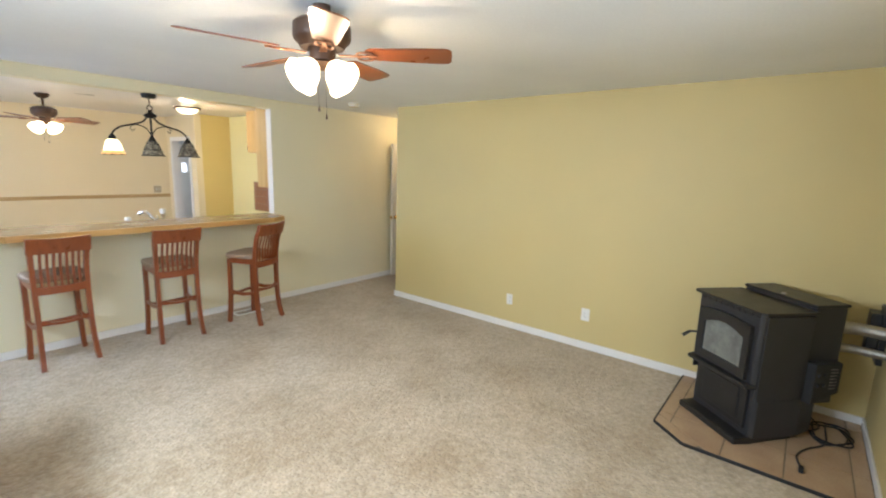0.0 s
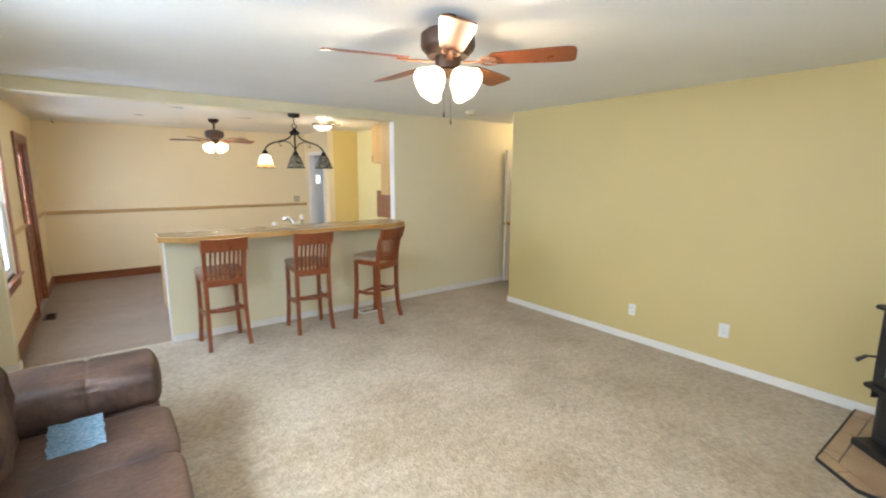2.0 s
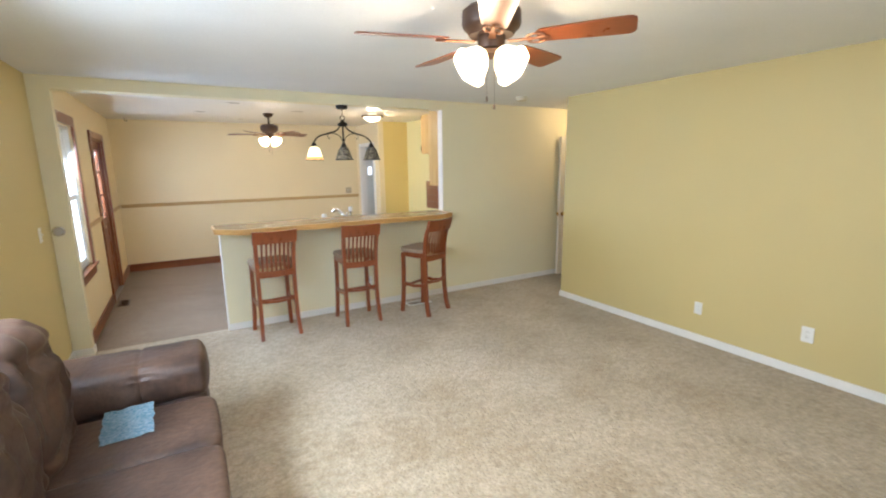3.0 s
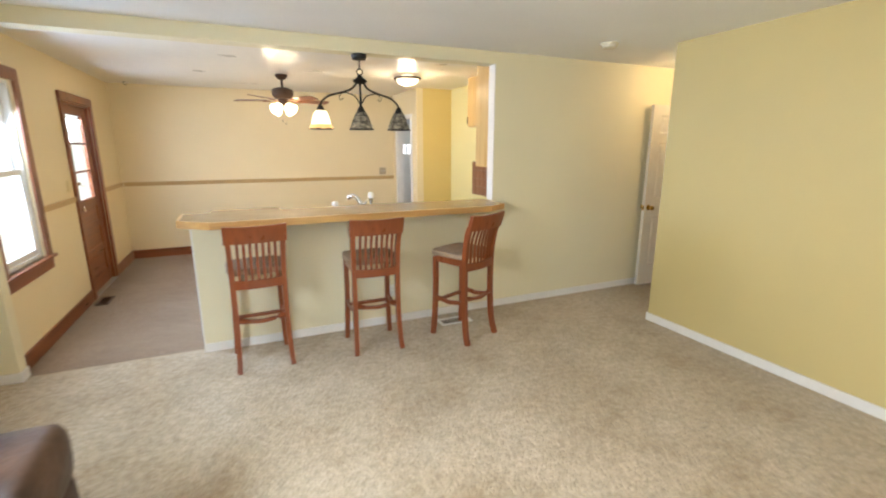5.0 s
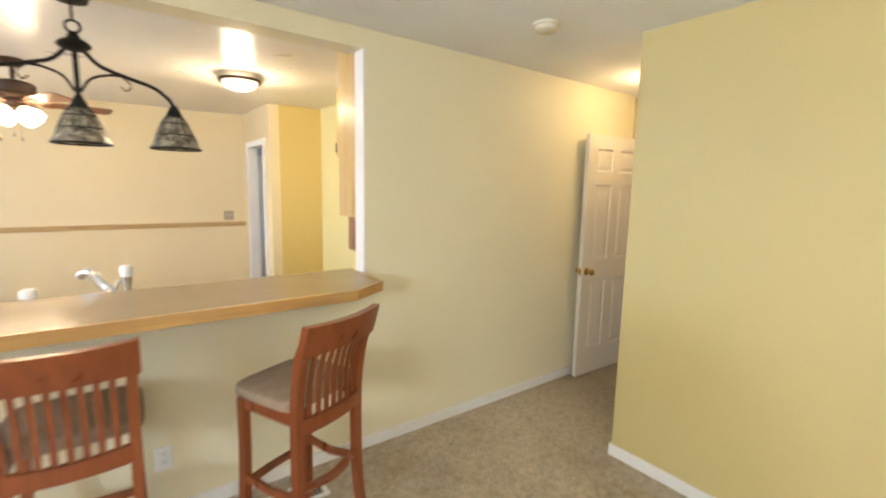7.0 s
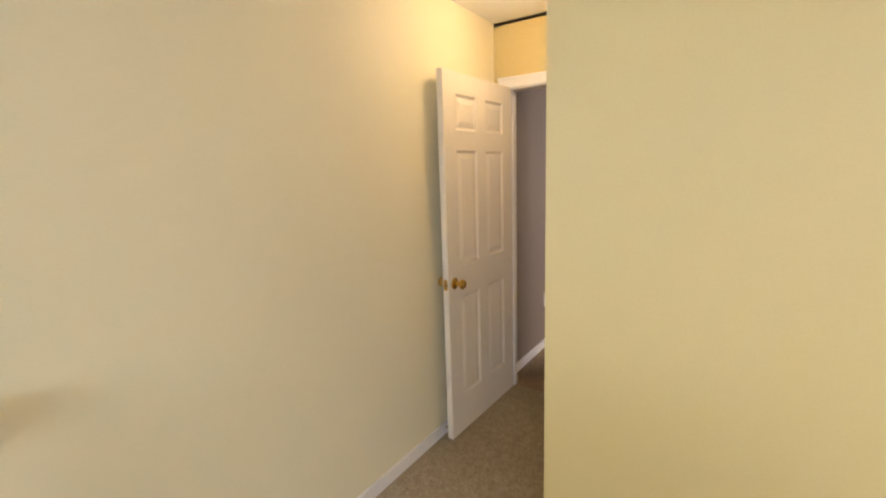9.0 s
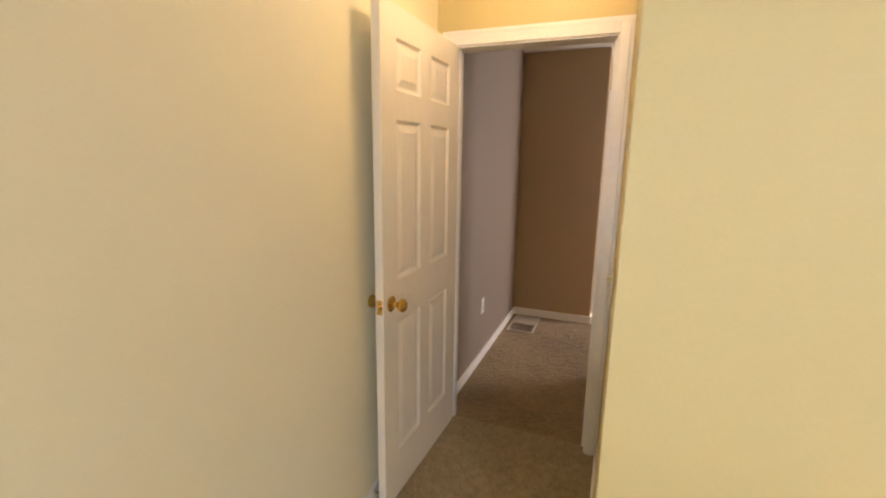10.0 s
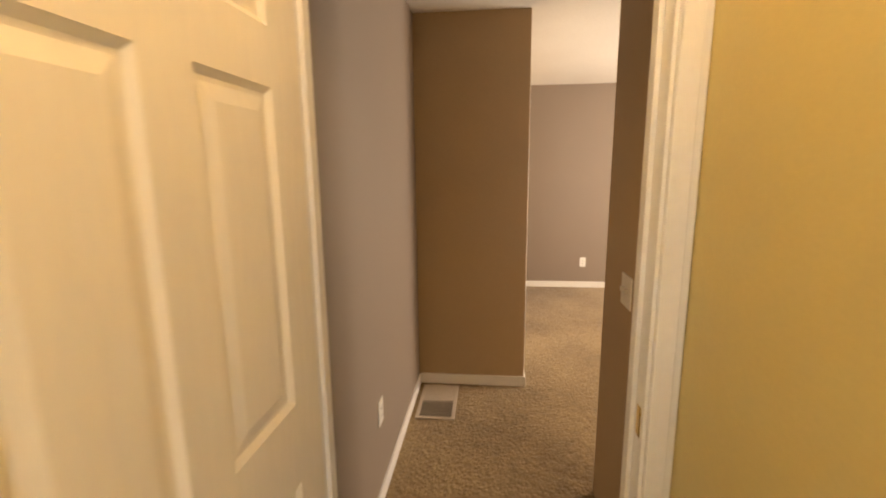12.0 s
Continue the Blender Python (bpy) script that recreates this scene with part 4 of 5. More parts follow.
for x in (-0.336, 0.0, 0.336):
    part("socket", lathe(bmesh.new(), [(0.0005, -0.400), (0.012, -0.402), (0.024, -0.425), (0.034, -0.448), (0.034, -0.456), (0.0005, -0.456)], 20, Matrix.Translation((x, 0, 0))), metal_iron, ch, smooth=True)
    lit = x < -0.1
    bell = [(0.078, -0.558), (0.069, -0.520), (0.061, -0.490), (0.049, -0.466), (0.034, -0.453)]
    cone = [(0.100, -0.592), (0.092, -0.576), (0.072, -0.530), (0.052, -0.480), (0.036, -0.452)]
    sh = part("shade", lathe(bmesh.new(), bell if lit else cone, 36, Matrix.Translation((x, 0, 0)), 0.0 if lit else 0.03, 8),
              shade_amber if lit else shade_off, ch, "amber glass shade, lit" if lit else "dark mosaic glass shade, unlit", smooth=True)
    if lit:
        part("rim_band", lathe(bmesh.new(), [(0.100, -0.594), (0.090, -0.578), (0.078, -0.5585)], 36, Matrix.Translation((x, 0, 0)), 0.03, 8), shade_band, sh, "deep amber glass rim", smooth=True)
    strips = []
    for k in range(0 if lit else 16):
        a = 2 * math.pi * k / 16
        c, s_ = math.cos(a), math.sin(a)
        strips.append(([(x + 0.0385 * c, 0.0385 * s_, -0.455), (x + 0.054 * c, 0.054 * s_, -0.480), (x + 0.0745 * c, 0.0745 * s_, -0.530)], 0.0016))
    for r, z in (((0.0965, -0.593),) if lit else ((0.0375, -0.456), (0.0555, -0.482), (0.0755, -0.532), (0.1015, -0.593))):
        strips.append(([(x + r * math.cos(i * math.pi / 12), r * math.sin(i * math.pi / 12), z) for i in range(25)], 0.0022 if r < 0.09 else 0.004))
    for k in range(0 if lit else 8):
        a = 2 * math.pi * (k + 0.5) / 8
        strips.append(([(x + 0.0765 * math.cos(a - 0.35), 0.0765 * math.sin(a - 0.35), -0.533), (x + 0.090 * math.cos(a), 0.090 * math.sin(a), -0.566), (x + 0.0765 * math.cos(a + 0.35), 0.0765 * math.sin(a + 0.35), -0.533)], 0.0016))
    for pts, r in strips:
        part("lead_strip", tube(bmesh.new(), pts, r, seg=4), metal_iron, sh)
lamp("bulb", "POINT", Matrix.Translation((-2.77, 0.067, BZ - 0.60)), 3, WARM, radius=0.03)


# ---- sofa ----
sofa = thing("sofa", "brown suede reclining sofa with puffy cushions against the wall", "sofa", pose(-5.080, -4.32, 0))
SL = 2.37   # length along y; the sofa's front looks to +x


def sofa_part(name, bm, label=""):
    return part(name, bm, sofa_suede, sofa, label, smooth=True)


sofa_part("base", box(bmesh.new(), 0.06, 0.96, 0.05, SL - 0.05, 0.03, 0.30, 0.02))
for y0 in (0.02, SL - 0.36):
    bm = bmesh.new()
    side = 0.05 if y0 > 1 else -0.05
    pad(bm, 0.60, y0 + 0.17 + side, 0.24, 0.86, 0.38, 0.42, e=0.18, wrinkle=0.012, freq=6)
    sofa_part("arm_panel", bm)
    # rounded roll with a stitched seam across it and gathers beside the seam
    bm = bmesh.new()
    rings = []
    nr, ns = 110, 72
    for i in range(nr + 1):
        f = i / nr
        x = 0.20 + 0.85 * f
        ends = min(1.0, f * 0.85 / 0.10) , min(1.0, (1 - f) * 0.85 / 0.065)
        k = math.prod(math.sqrt(max(0.0, 1 - (1 - e) ** 2.4)) for e in ends)
        d = abs(x - 0.715)
        ring = []
        for q in range(ns):
            a = 2 * math.pi * q / ns
            c, s = math.cos(a), math.sin(a)
            p = 0.60
            dy = math.copysign(abs(c) ** p, c) * 0.215
            dz = math.copysign(abs(s) ** p, s) * (0.132 + 0.006 * math.sin(5 * x))
            g = 1 - 0.060 * math.exp(-(d / 0.010) ** 2) - 0.025 * math.exp(-(d / 0.06) ** 2)
            g -= 0.040 * math.exp(-((d - 0.028) / 0.034) ** 2) * (0.5 + 0.5 * math.sin(a * 19 + 3 * noise.noise(Vector((a * 2, x * 3, y0)))))
            g += 0.030 * noise.noise(Vector((x * 6, c * 2.2, s * 2.2 + y0)))
            g += 0.012 * noise.noise(Vector((x * 17, c * 6, s * 6 + y0)))
            ring.append(bm.verts.new((x, y0 + 0.17 + side + dy * k * g, 0.532 + dz * k * g)))
        rings.append(ring)
    for a, c in zip(rings, rings[1:]):
        for q in range(ns):
            bm.faces.new((a[q], c[q], c[(q + 1) % ns], a[(q + 1) % ns]))
    sofa_part("armrest", bm, "rounded armrest with a gathered seam")
widths = [0.55, 0.55, 0.50]
y = 0.37
for k, w in enumerate(widths):
    bm = bmesh.new()
    pad(bm, 0.66, y + w / 2, 0.345, 0.80, w + 0.012, 0.25, e=0.20, wrinkle=0.010, nu=56, nv=30, freq=6)
    sofa_part("seat_cushion", bm)
    bm = bmesh.new()
    pad(bm, 0.99, y + w / 2, 0.21, 0.11, w - 0.01, 0.34, e=0.3, wrinkle=0.012, freq=6)
    sofa_part("footrest_panel", bm)
    bm = bmesh.new()
    lean = Matrix.Translation((0.275, y + w / 2, 0.70)) @ Matrix.Rotation(radians(-4), 4, "Y")
    pad(bm, -0.01, 0, 0.02, 0.40, w + 0.035, 0.68, e=0.52, wrinkle=0.016, nu=110, nv=80, freq=4, m=lean)
    # soft folds gathered under the head part and running down the front
    inv = lean.inverted()
    for v in bm.verts:
        p = inv @ v.co
        band = math.exp(-((p.z - 0.17 - 0.03 * math.sin(p.y * 7 + k)) / 0.045) ** 2)
        pleat = math.sin(p.y * 62 + 2.5 * noise.noise(Vector((p.y * 5, p.z * 4, k))))
        fall = math.exp(-((p.z - 0.08) / 0.13) ** 2) * noise.noise(Vector((p.y * 15, p.z * 3.0, 4.0 + k)))
        ridge = abs(noise.noise(Vector((p.y * 7 + p.z * 5, p.z * 9 - p.y * 3, 9.0 + k))))
        p.x -= band * (0.036 + 0.024 * pleat) + 0.060 * fall - 0.038 * ridge
        v.co = lean @ p
    sofa_part("back_cushion", bm, "puffy back cushion with gathered folds")
    y += w

# cloth on the seat
bm = bmesh.new()
nx, ny = 22, 34
grid = []
for i in range(nx + 1):
    row = []
    for j in range(ny + 1):
        u, v = i / nx, j / ny
        ex = 0.010 * noise.noise(Vector((v * 6, 0.0, u * 2))) + 0.006 * noise.noise(Vector((v * 17, 3.0, 0)))
        ey = 0.012 * noise.noise(Vector((u * 5, 7.0, v * 2))) + 0.007 * noise.noise(Vector((u * 15, 1.0, 0)))
        row.append(bm.verts.new((-0.105 + 0.21 * u + ex, -0.165 + 0.33 * v + ey, 0.004 + 0.004 * noise.noise(Vector((u * 4, v * 6, 2))))))
    grid.append(row)
for i in range(nx):
    for j in range(ny):
        bm.faces.new((grid[i][j], grid[i + 1][j], grid[i + 1][j + 1], grid[i][j + 1]))
bmesh.ops.solidify(bm, geom=list(bm.faces), thickness=0.006)
cloth = part("cloth", bm, towel_blue, smooth=True)
cloth.matrix_world = pose(-4.405, -2.48, 0.470, 0, 0, 3)
tagged(cloth, "small light blue terry cloth lying on the sofa seat", "cloth")

# ---- pellet stove and hearth ----
stove = thing("pellet_stove", "black pellet stove with a glass door, standing on the tiled hearth", "stove", pose(-0.715, -4.75, 0.022, 0, 0, -131.3) @ Matrix.Scale(0.87, 4, (0, 1, 0)))


def sp(name, bm, material=None, label="", parent=None, smooth=False):
    return part(name, bm, material or stove_black, parent or stove, label, smooth)


sp("pedestal", prism(bmesh.new(), [(-0.245, 0.05), (0.245, 0.05), (0.266, 0.072), (0.272, 0.44), (0.225, 0.62), (-0.225, 0.62), (-0.272, 0.44), (-0.266, 0.072)], 0.04, 0.399, 0.005))
sp("base_plate", prism(bmesh.new(), [(-0.255, -0.075), (0.255, -0.075), (0.255, 0.05), (0.235, 0.45), (-0.235, 0.45), (-0.255, 0.05)], 0.0, 0.045, 0.010), stove_cast)
sp("ash_door", box(bmesh.new(), -0.212, 0.212, 0.030, 0.049, 0.085, 0.385, 0.006), stove_cast)
sp("ash_door_panel", box(bmesh.new(), -0.155, 0.155, 0.022, 0.0295, 0.125, 0.345, 0.004), stove_cast)
sp("firebox", prism(bmesh.new(), [(-0.252, 0.0), (0.252, 0.0), (0.27, 0.022), (0.27, 0.42), (-0.27, 0.42), (-0.27, 0.022)], 0.40, 0.865, 0.006))
sp("side_panel", box(bmesh.new(), 0.2705, 0.280, 0.030, 0.415, 0.30, 0.86, 0.003))
sp("side_panel", box(bmesh.new(), -0.280, -0.2705, 0.030, 0.415, 0.30, 0.86, 0.003))
sp("ash_lip", prism(bmesh.new(), [(-0.255, -0.055), (0.255, -0.055), (0.275, 0.02), (-0.275, 0.02)], 0.385, 0.412, 0.008), stove_cast)
# arched door frame round the glass
bm = bmesh.new()
outer, inner_ = [], []
for i in range(13):
    f = i / 12
    outer.append((-0.215 + 0.43 * f, 0.78 + 0.020 * math.sin(math.pi * f)))
    inner_.append((-0.165 + 0.33 * f, 0.690 + 0.045 * math.sin(math.pi * f)))
outer = [(-0.215, 0.43)] + outer + [(0.215, 0.43)]
inner_ = [(-0.165, 0.485)] + inner_ + [(0.165, 0.485)]
vo = [[bm.verts.new((x, yy, z)) for x, z in outer] for yy in (-0.032, -0.002)]
vi = [[bm.verts.new((x, yy, z)) for x, z in inner_] for yy in (-0.026, -0.002)]
n = len(outer)
for i in range(n):
    j = (i + 1) % n
    bm.faces.new((vo[0][i], vo[0][j], vi[0][j], vi[0][i]))
    bm.faces.new((vo[0][j], vo[0][i], vo[1][i], vo[1][j]))
    bm.faces.new((vi[0][i], vi[0][j], vi[1][j], vi[1][i]))
door = sp("fire_door", bm, stove_cast, "cast iron door with an arched window")
part("glass", box(bmesh.new(), -0.166, 0.166, -0.014, -0.008, 0.484, 0.74), stove_glass, door, "grey glass, window reflection in its colour")
for z in (0.50, 0.71):
    part("hinge", rod(bmesh.new(), (0.222, -0.022, z - 0.014), (0.222, -0.022, z + 0.014), 0.005), stove_cast, door)
bm = bmesh.new()
rod(bm, (-0.222, -0.022, 0.585), (-0.250, -0.060, 0.580), 0.007)
rod(bm, (-0.250, -0.060, 0.582), (-0.262, -0.115, 0.548), 0.010, 0.013)
part("handle", bm, stove_cast, door, "black door handle")
sp("top_plate", prism(bmesh.new(), [(-0.275, -0.035), (0.275, -0.035), (0.30, -0.005), (0.30, 0.425), (-0.30, 0.425), (-0.30, -0.005)], 0.872, 0.890, 0.005), stove_cast)
for k in range(10):
    x = -0.225 + 0.05 * k
    sp("vent_tooth", box(bmesh.new(), x - 0.016, x + 0.016, -0.008, 0.0, 0.842, 0.871, 0.002), stove_cast)
sp("hopper", box(bmesh.new(), -0.265, 0.265, 0.425, 0.70, 0.26, 0.905, 0.006))
lid = sp("hopper_lid", box(bmesh.new(), -0.275, 0.275, 0.42, 0.708, 0.906, 0.926, 0.005), stove_cast)
part("lid_knob", lathe(bmesh.new(), [(0.016, 0.0), (0.018, 0.006), (0.010, 0.010), (0.0005, 0.011)], 16, Matrix.Translation((0.0, 0.47, 0.926))), metal_grey, lid, smooth=True)
bm = prism(bmesh.new(), [(0.266, 0.42), (0.325, 0.435), (0.325, 0.66), (0.266, 0.68)], 0.36, 0.56)
for v in bm.verts:
    if v.co.z < 0.40 and v.co.y < 0.5:
        v.co.z -= 0.07      # the underside slopes back to the hopper
bmesh.ops.bevel(bm, geom=list(bm.edges), offset=0.004, segments=1, affect="EDGES")
ctrl = sp("control_box", bm, rubber_black, "black control panel with dials")
for i in range(2):
    for j in range(2):
        bm = rod(bmesh.new(), (0.324, 0.465 + 0.05 * i, 0.42 + 0.07 * j), (0.340, 0.465 + 0.05 * i, 0.42 + 0.07 * j), 0.013, 0.010)
        part("dial", bm, stove_cast, ctrl)
for j in range(7):
    for y0, y1 in ((0.565, 0.598), (0.604, 0.616 + 0.008 * (j % 3))):
        part("mark", box(bmesh.new(), 0.3252, 0.3260, y0, y1, 0.395 + 0.021 * j, 0.3985 + 0.021 * j), metal_grey, ctrl, "pale printed lines")
for z, r in ((0.74, 0.040), (0.60, 0.028)):
    bm = bmesh.new()
    tube(bm, curve_pts([(0.14, 0.69, z), (0.15, 0.78, z), (0.225, 0.90, z + 0.003), (0.35, 1.00, z + 0.003)], 14), r, seg=16)
    sp("flue_pipe", bm, metal_foil, "crinkled silver foil duct", smooth=True)
vent = thing("vent_plate", "black wall plate where the stove ducts enter", "vent plate")
part("plate", box(bmesh.new(), -0.19, 0.01, YB, YB + 0.035, 0.52, 0.90, 0.006), stove_cast, vent)
part("collar", box(bmesh.new(), -0.17, -0.01, YB + 0.0352, YB + 0.095, 0.56, 0.86, 0.008), stove_cast, vent)

# power cord lying on the tiles
cord_pts = [(-0.37, -5.17, 0.30), (-0.33, -5.24, 0.14), (-0.30, -5.33, 0.040)]
for k in range(19):
    a = 1.9 + k * 0.95
    r = 0.135 + 0.028 * math.sin(k * 2.3)
    cord_pts.append((-0.36 + 1.10 * r * math.cos(a), -5.385 + 0.80 * r * math.sin(a), 0.0285 + 0.0007 * k))
cord_pts += [(-0.52, -5.36, 0.034), (-0.66, -5.27, 0.029), (-0.80, -5.22, 0.029), (-0.93, -5.243, 0.031)]
cord = thing("power_cord", "coiled black power cord lying on the hearth tiles", "cable")
part("cord", tube(bmesh.new(), curve_pts(cord_pts, 8), 0.0055, seg=7), rubber_black, cord, smooth=True)
part("plug", box(bmesh.new(), -0.985, -0.925, -5.256, -5.230, 0.0225, 0.046, 0.005), rubber_black, cord, "black plug with metal pins")
for d in (-0.006, 0.006):
    part("pin", box(bmesh.new(), -1.003, -0.985, -5.244 + d, -5.242 + d, 0.030, 0.036), metal_chrome, cord)

hearth = tagged(new("hearth"), "tan ceramic tiled hearth pad with a dark edge", "hearth", "", "structure")
ol = [(-0.014, YB + 0.014), (-0.014, -4.435), (-0.945, -4.435), (-1.115, -4.645), (-1.115, YB + 0.014)]
part("bed", prism(bmesh.new(), ol, 0.0005, 0.016), hearth_grout, hearth)
for a, b in zip(ol[1:], ol[2:]):
    va, vb = Vector((*a, 0)), Vector((*b, 0))
    d = (vb - va).normalized()
    nrm = Vector((d.y, -d.x, 0))
    q = [va, vb, vb + nrm * 0.007, va + nrm * 0.007]
    part("edge_strip", prism(bmesh.new(), [(p.x, p.y) for p in q], 0.0005, 0.0235, 0.002), rubber_black, hearth, "dark edge strip")


def clip(poly, p, nrm):
    """The part of a flat polygon behind a line through p."""
    out = []
    for i in range(len(poly)):
        a, b = Vector(poly[i]), Vector(poly[(i + 1) % len(poly)])
        da, db = (a - p).dot(nrm), (b - p).dot(nrm)
        if da <= 0:
            out.append((a.x, a.y))
        if da * db < 0:
            q = a + (b - a) * (da / (da - db))
            out.append((q.x, q.y))
    return out


A, B = Vector((-0.945, -4.435)), Vector((-1.115, -4.645))
cn = Vector((-(A - B).y, (A - B).x)).normalized()
if cn.x > 0:
    cn = -cn
xs, ys = [-1.112, -0.79, -0.475, -0.16, -0.017], [YB + 0.017, -5.48, -5.165, -4.85, -4.527, -4.438]
g = 0.004
for i in range(len(xs) - 1):
    for j in range(len(ys) - 1):
        poly = [(xs[i] + g, ys[j] + g), (xs[i + 1] - g, ys[j] + g), (xs[i + 1] - g, ys[j + 1] - g), (xs[i] + g, ys[j + 1] - g)]
        poly = clip(poly, A - cn * 0.09, cn)
        if len(poly) >= 3:
            part("tile", prism(bmesh.new(), poly, 0.0161, 0.0222, 0.0012), hearth_tile, hearth)
for f0, f1 in ((0.0, 0.5), (0.5, 1.0)):
    d = B - A
    p0, p1 = A + d * f0 - d.normalized() * (0.045 if f0 == 0 else -g), A + d * f1 + d.normalized() * (0.045 if f1 == 1 else -g)
    poly = [(p.x, p.y) for p in (p0 - cn * g, p1 - cn * g, p1 - cn * 0.082, p0 - cn * 0.082)]
    poly = clip(clip(poly, Vector((-1.111, 0)), Vector((-1, 0))), Vector((0, -4.439)), Vector((0, 1)))
    part("tile", prism(bmesh.new(), poly, 0.0161, 0.0222, 0.0012), hearth_tile, hearth)


# ---- kitchen ----
kc = thing("kitchen_counter", "tan kitchen worktop with a sink behind the bar", "counter")
part("worktop", prism(bmesh.new(), [(-3.30, 0.102), (-1.26, 0.102), (-1.26, 0.74), (-3.30, 0.74)], 0.872, 0.910, 0.004), counter_top, kc)
for k in range(3):
    c = thing("base_cabinet", "golden wooden base cabinet under the worktop", "cabinet", group="base cabinets")
    x0 = -3.28 + 0.67 * k
    part("body", box(bmesh.new(), x0, x0 + 0.665, 0.102, 0.69, -0.004, 0.870), wood_cabinet, c)
    d = part("door", box(bmesh.new(), x0 + 0.02, x0 + 0.645, 0.691, 0.71, 0.12, 0.84, 0.004), wood_cabinet, c)
    part("handle", rod(bmesh.new(), (x0 + 0.58, 0.722, 0.62), (x0 + 0.58, 0.722, 0.74), 0.006), metal_grey, d)
fa = thing("kitchen_faucet", "chrome kitchen faucet with a single lever at the sink", "faucet", pose(-2.372, 0.33, 0.911) @ Matrix.Scale(1.45, 4))
part("body", lathe(bmesh.new(), [(0.0005, 0), (0.034, 0), (0.032, 0.012), (0.024, 0.020), (0.024, 0.075), (0.018, 0.095), (0.0005, 0.100)], 20), metal_chrome, fa, smooth=True)
part("spout", tube(bmesh.new(), curve_pts([(0.010, 0, 0.080), (-0.020, 0.01, 0.118), (-0.045, 0.03, 0.152), (-0.066, 0.05, 0.166), (-0.082, 0.07, 0.158), (-0.088, 0.078, 0.146)], 8), 0.014, seg=12), metal_chrome, fa, smooth=True)
part("lever", tube(bmesh.new(), [(0.0, 0, 0.095), (0.004, 0.0, 0.115), (0.012, 0.01, 0.135)], 0.007, seg=10), metal_chrome, fa, smooth=True)
sd = thing("side_sprayer", "white and chrome side sprayer beside the faucet", "sprayer", pose(-2.318, 0.31, 0.911) @ Matrix.Scale(1.4, 4))
part("base", lathe(bmesh.new(), [(0.0005, 0), (0.022, 0), (0.020, 0.05), (0.012, 0.10), (0.0005, 0.10)], 16), plastic_white, sd, smooth=True)
part("neck", lathe(bmesh.new(), [(0.011, 0.10), (0.010, 0.125), (0.014, 0.150), (0.016, 0.158)], 16), metal_chrome, sd, smooth=True)
part("head", lathe(bmesh.new(), [(0.0005, 0.157), (0.016, 0.158), (0.020, 0.180), (0.017, 0.196), (0.0005, 0.198)], 16), plastic_white, sd, smooth=True)
so = thing("soap_dispenser", "small white soap dispenser on the worktop", "soap dispenser", pose(-2.665, 0.23, 0.911) @ Matrix.Scale(1.35, 4))
part("bottle", lathe(bmesh.new(), [(0.0005, 0), (0.024, 0), (0.024, 0.09), (0.012, 0.11), (0.010, 0.13), (0.0005, 0.13)], 16), plastic_white, so, smooth=True)
part("pump", lathe(bmesh.new(), [(0.0005, 0.13), (0.022, 0.132), (0.022, 0.150), (0.016, 0.158), (0.0005, 0.158)], 16), plastic_white, so, smooth=True)

isl = thing("kitchen_island", "low cabinet with a tan laminate top and oak edge", "kitchen island")
part("body", box(bmesh.new(), -3.71, -3.08, 1.24, 1.70, -0.004, 0.872), wood_cabinet, isl)
part("worktop", box(bmesh.new(), -3.75, -3.045, 1.20, 1.74, 0.8725, 0.912, 0.004), counter_top, isl)
part("edge_strip", box(bmesh.new(), -3.0449, -3.030, 1.19, 1.75, 0.868, 0.914, 0.003), wood_oak, isl, "golden oak edge")


def wall_cabinet(label, x0, x1, y0, y1, z0, z1, face):
    c = thing("wall_cabinet", label, "wall cabinet", group="wall cabinets")
    part("body", box(bmesh.new(), x0, x1, y0, y1, z0, z1, 0.003), wood_cabinet, c)
    if face == "y":
        m = (x0 + x1) / 2
        for a, b in ((x0 + 0.01, m - 0.003), (m + 0.003, x1 - 0.01)):
            d = part("door", box(bmesh.new(), a, b, y1 + 0.0005, y1 + 0.02, z0 + 0.01, z1 - 0.01, 0.004), wood_cabinet, c)
            part("panel", box(bmesh.new(), a + 0.06, b - 0.06, y1 + 0.0205, y1 + 0.026, z0 + 0.07, z1 - 0.07, 0.003), wood_cabinet, d)
    else:
        m = (y0 + y1) / 2
        for a, b in ((y0 + 0.01, m - 0.003), (m + 0.003, y1 - 0.01)):
            d = part("door", box(bmesh.new(), x0 - 0.02, x0 - 0.0005, a, b, z0 + 0.01, z1 - 0.01, 0.004), wood_cabinet, c)
            part("panel", box(bmesh.new(), x0 - 0.026, x0 - 0.0205, a + 0.06, b - 0.06, z0 + 0.07, z1 - 0.07, 0.003), wood_cabinet, d)
            part("handle", rod(bmesh.new(), (x0 - 0.035, b - 0.03, z0 + 0.04), (x0 - 0.035, b - 0.03, z0 + 0.12), 0.005), metal_iron, d)
    return c


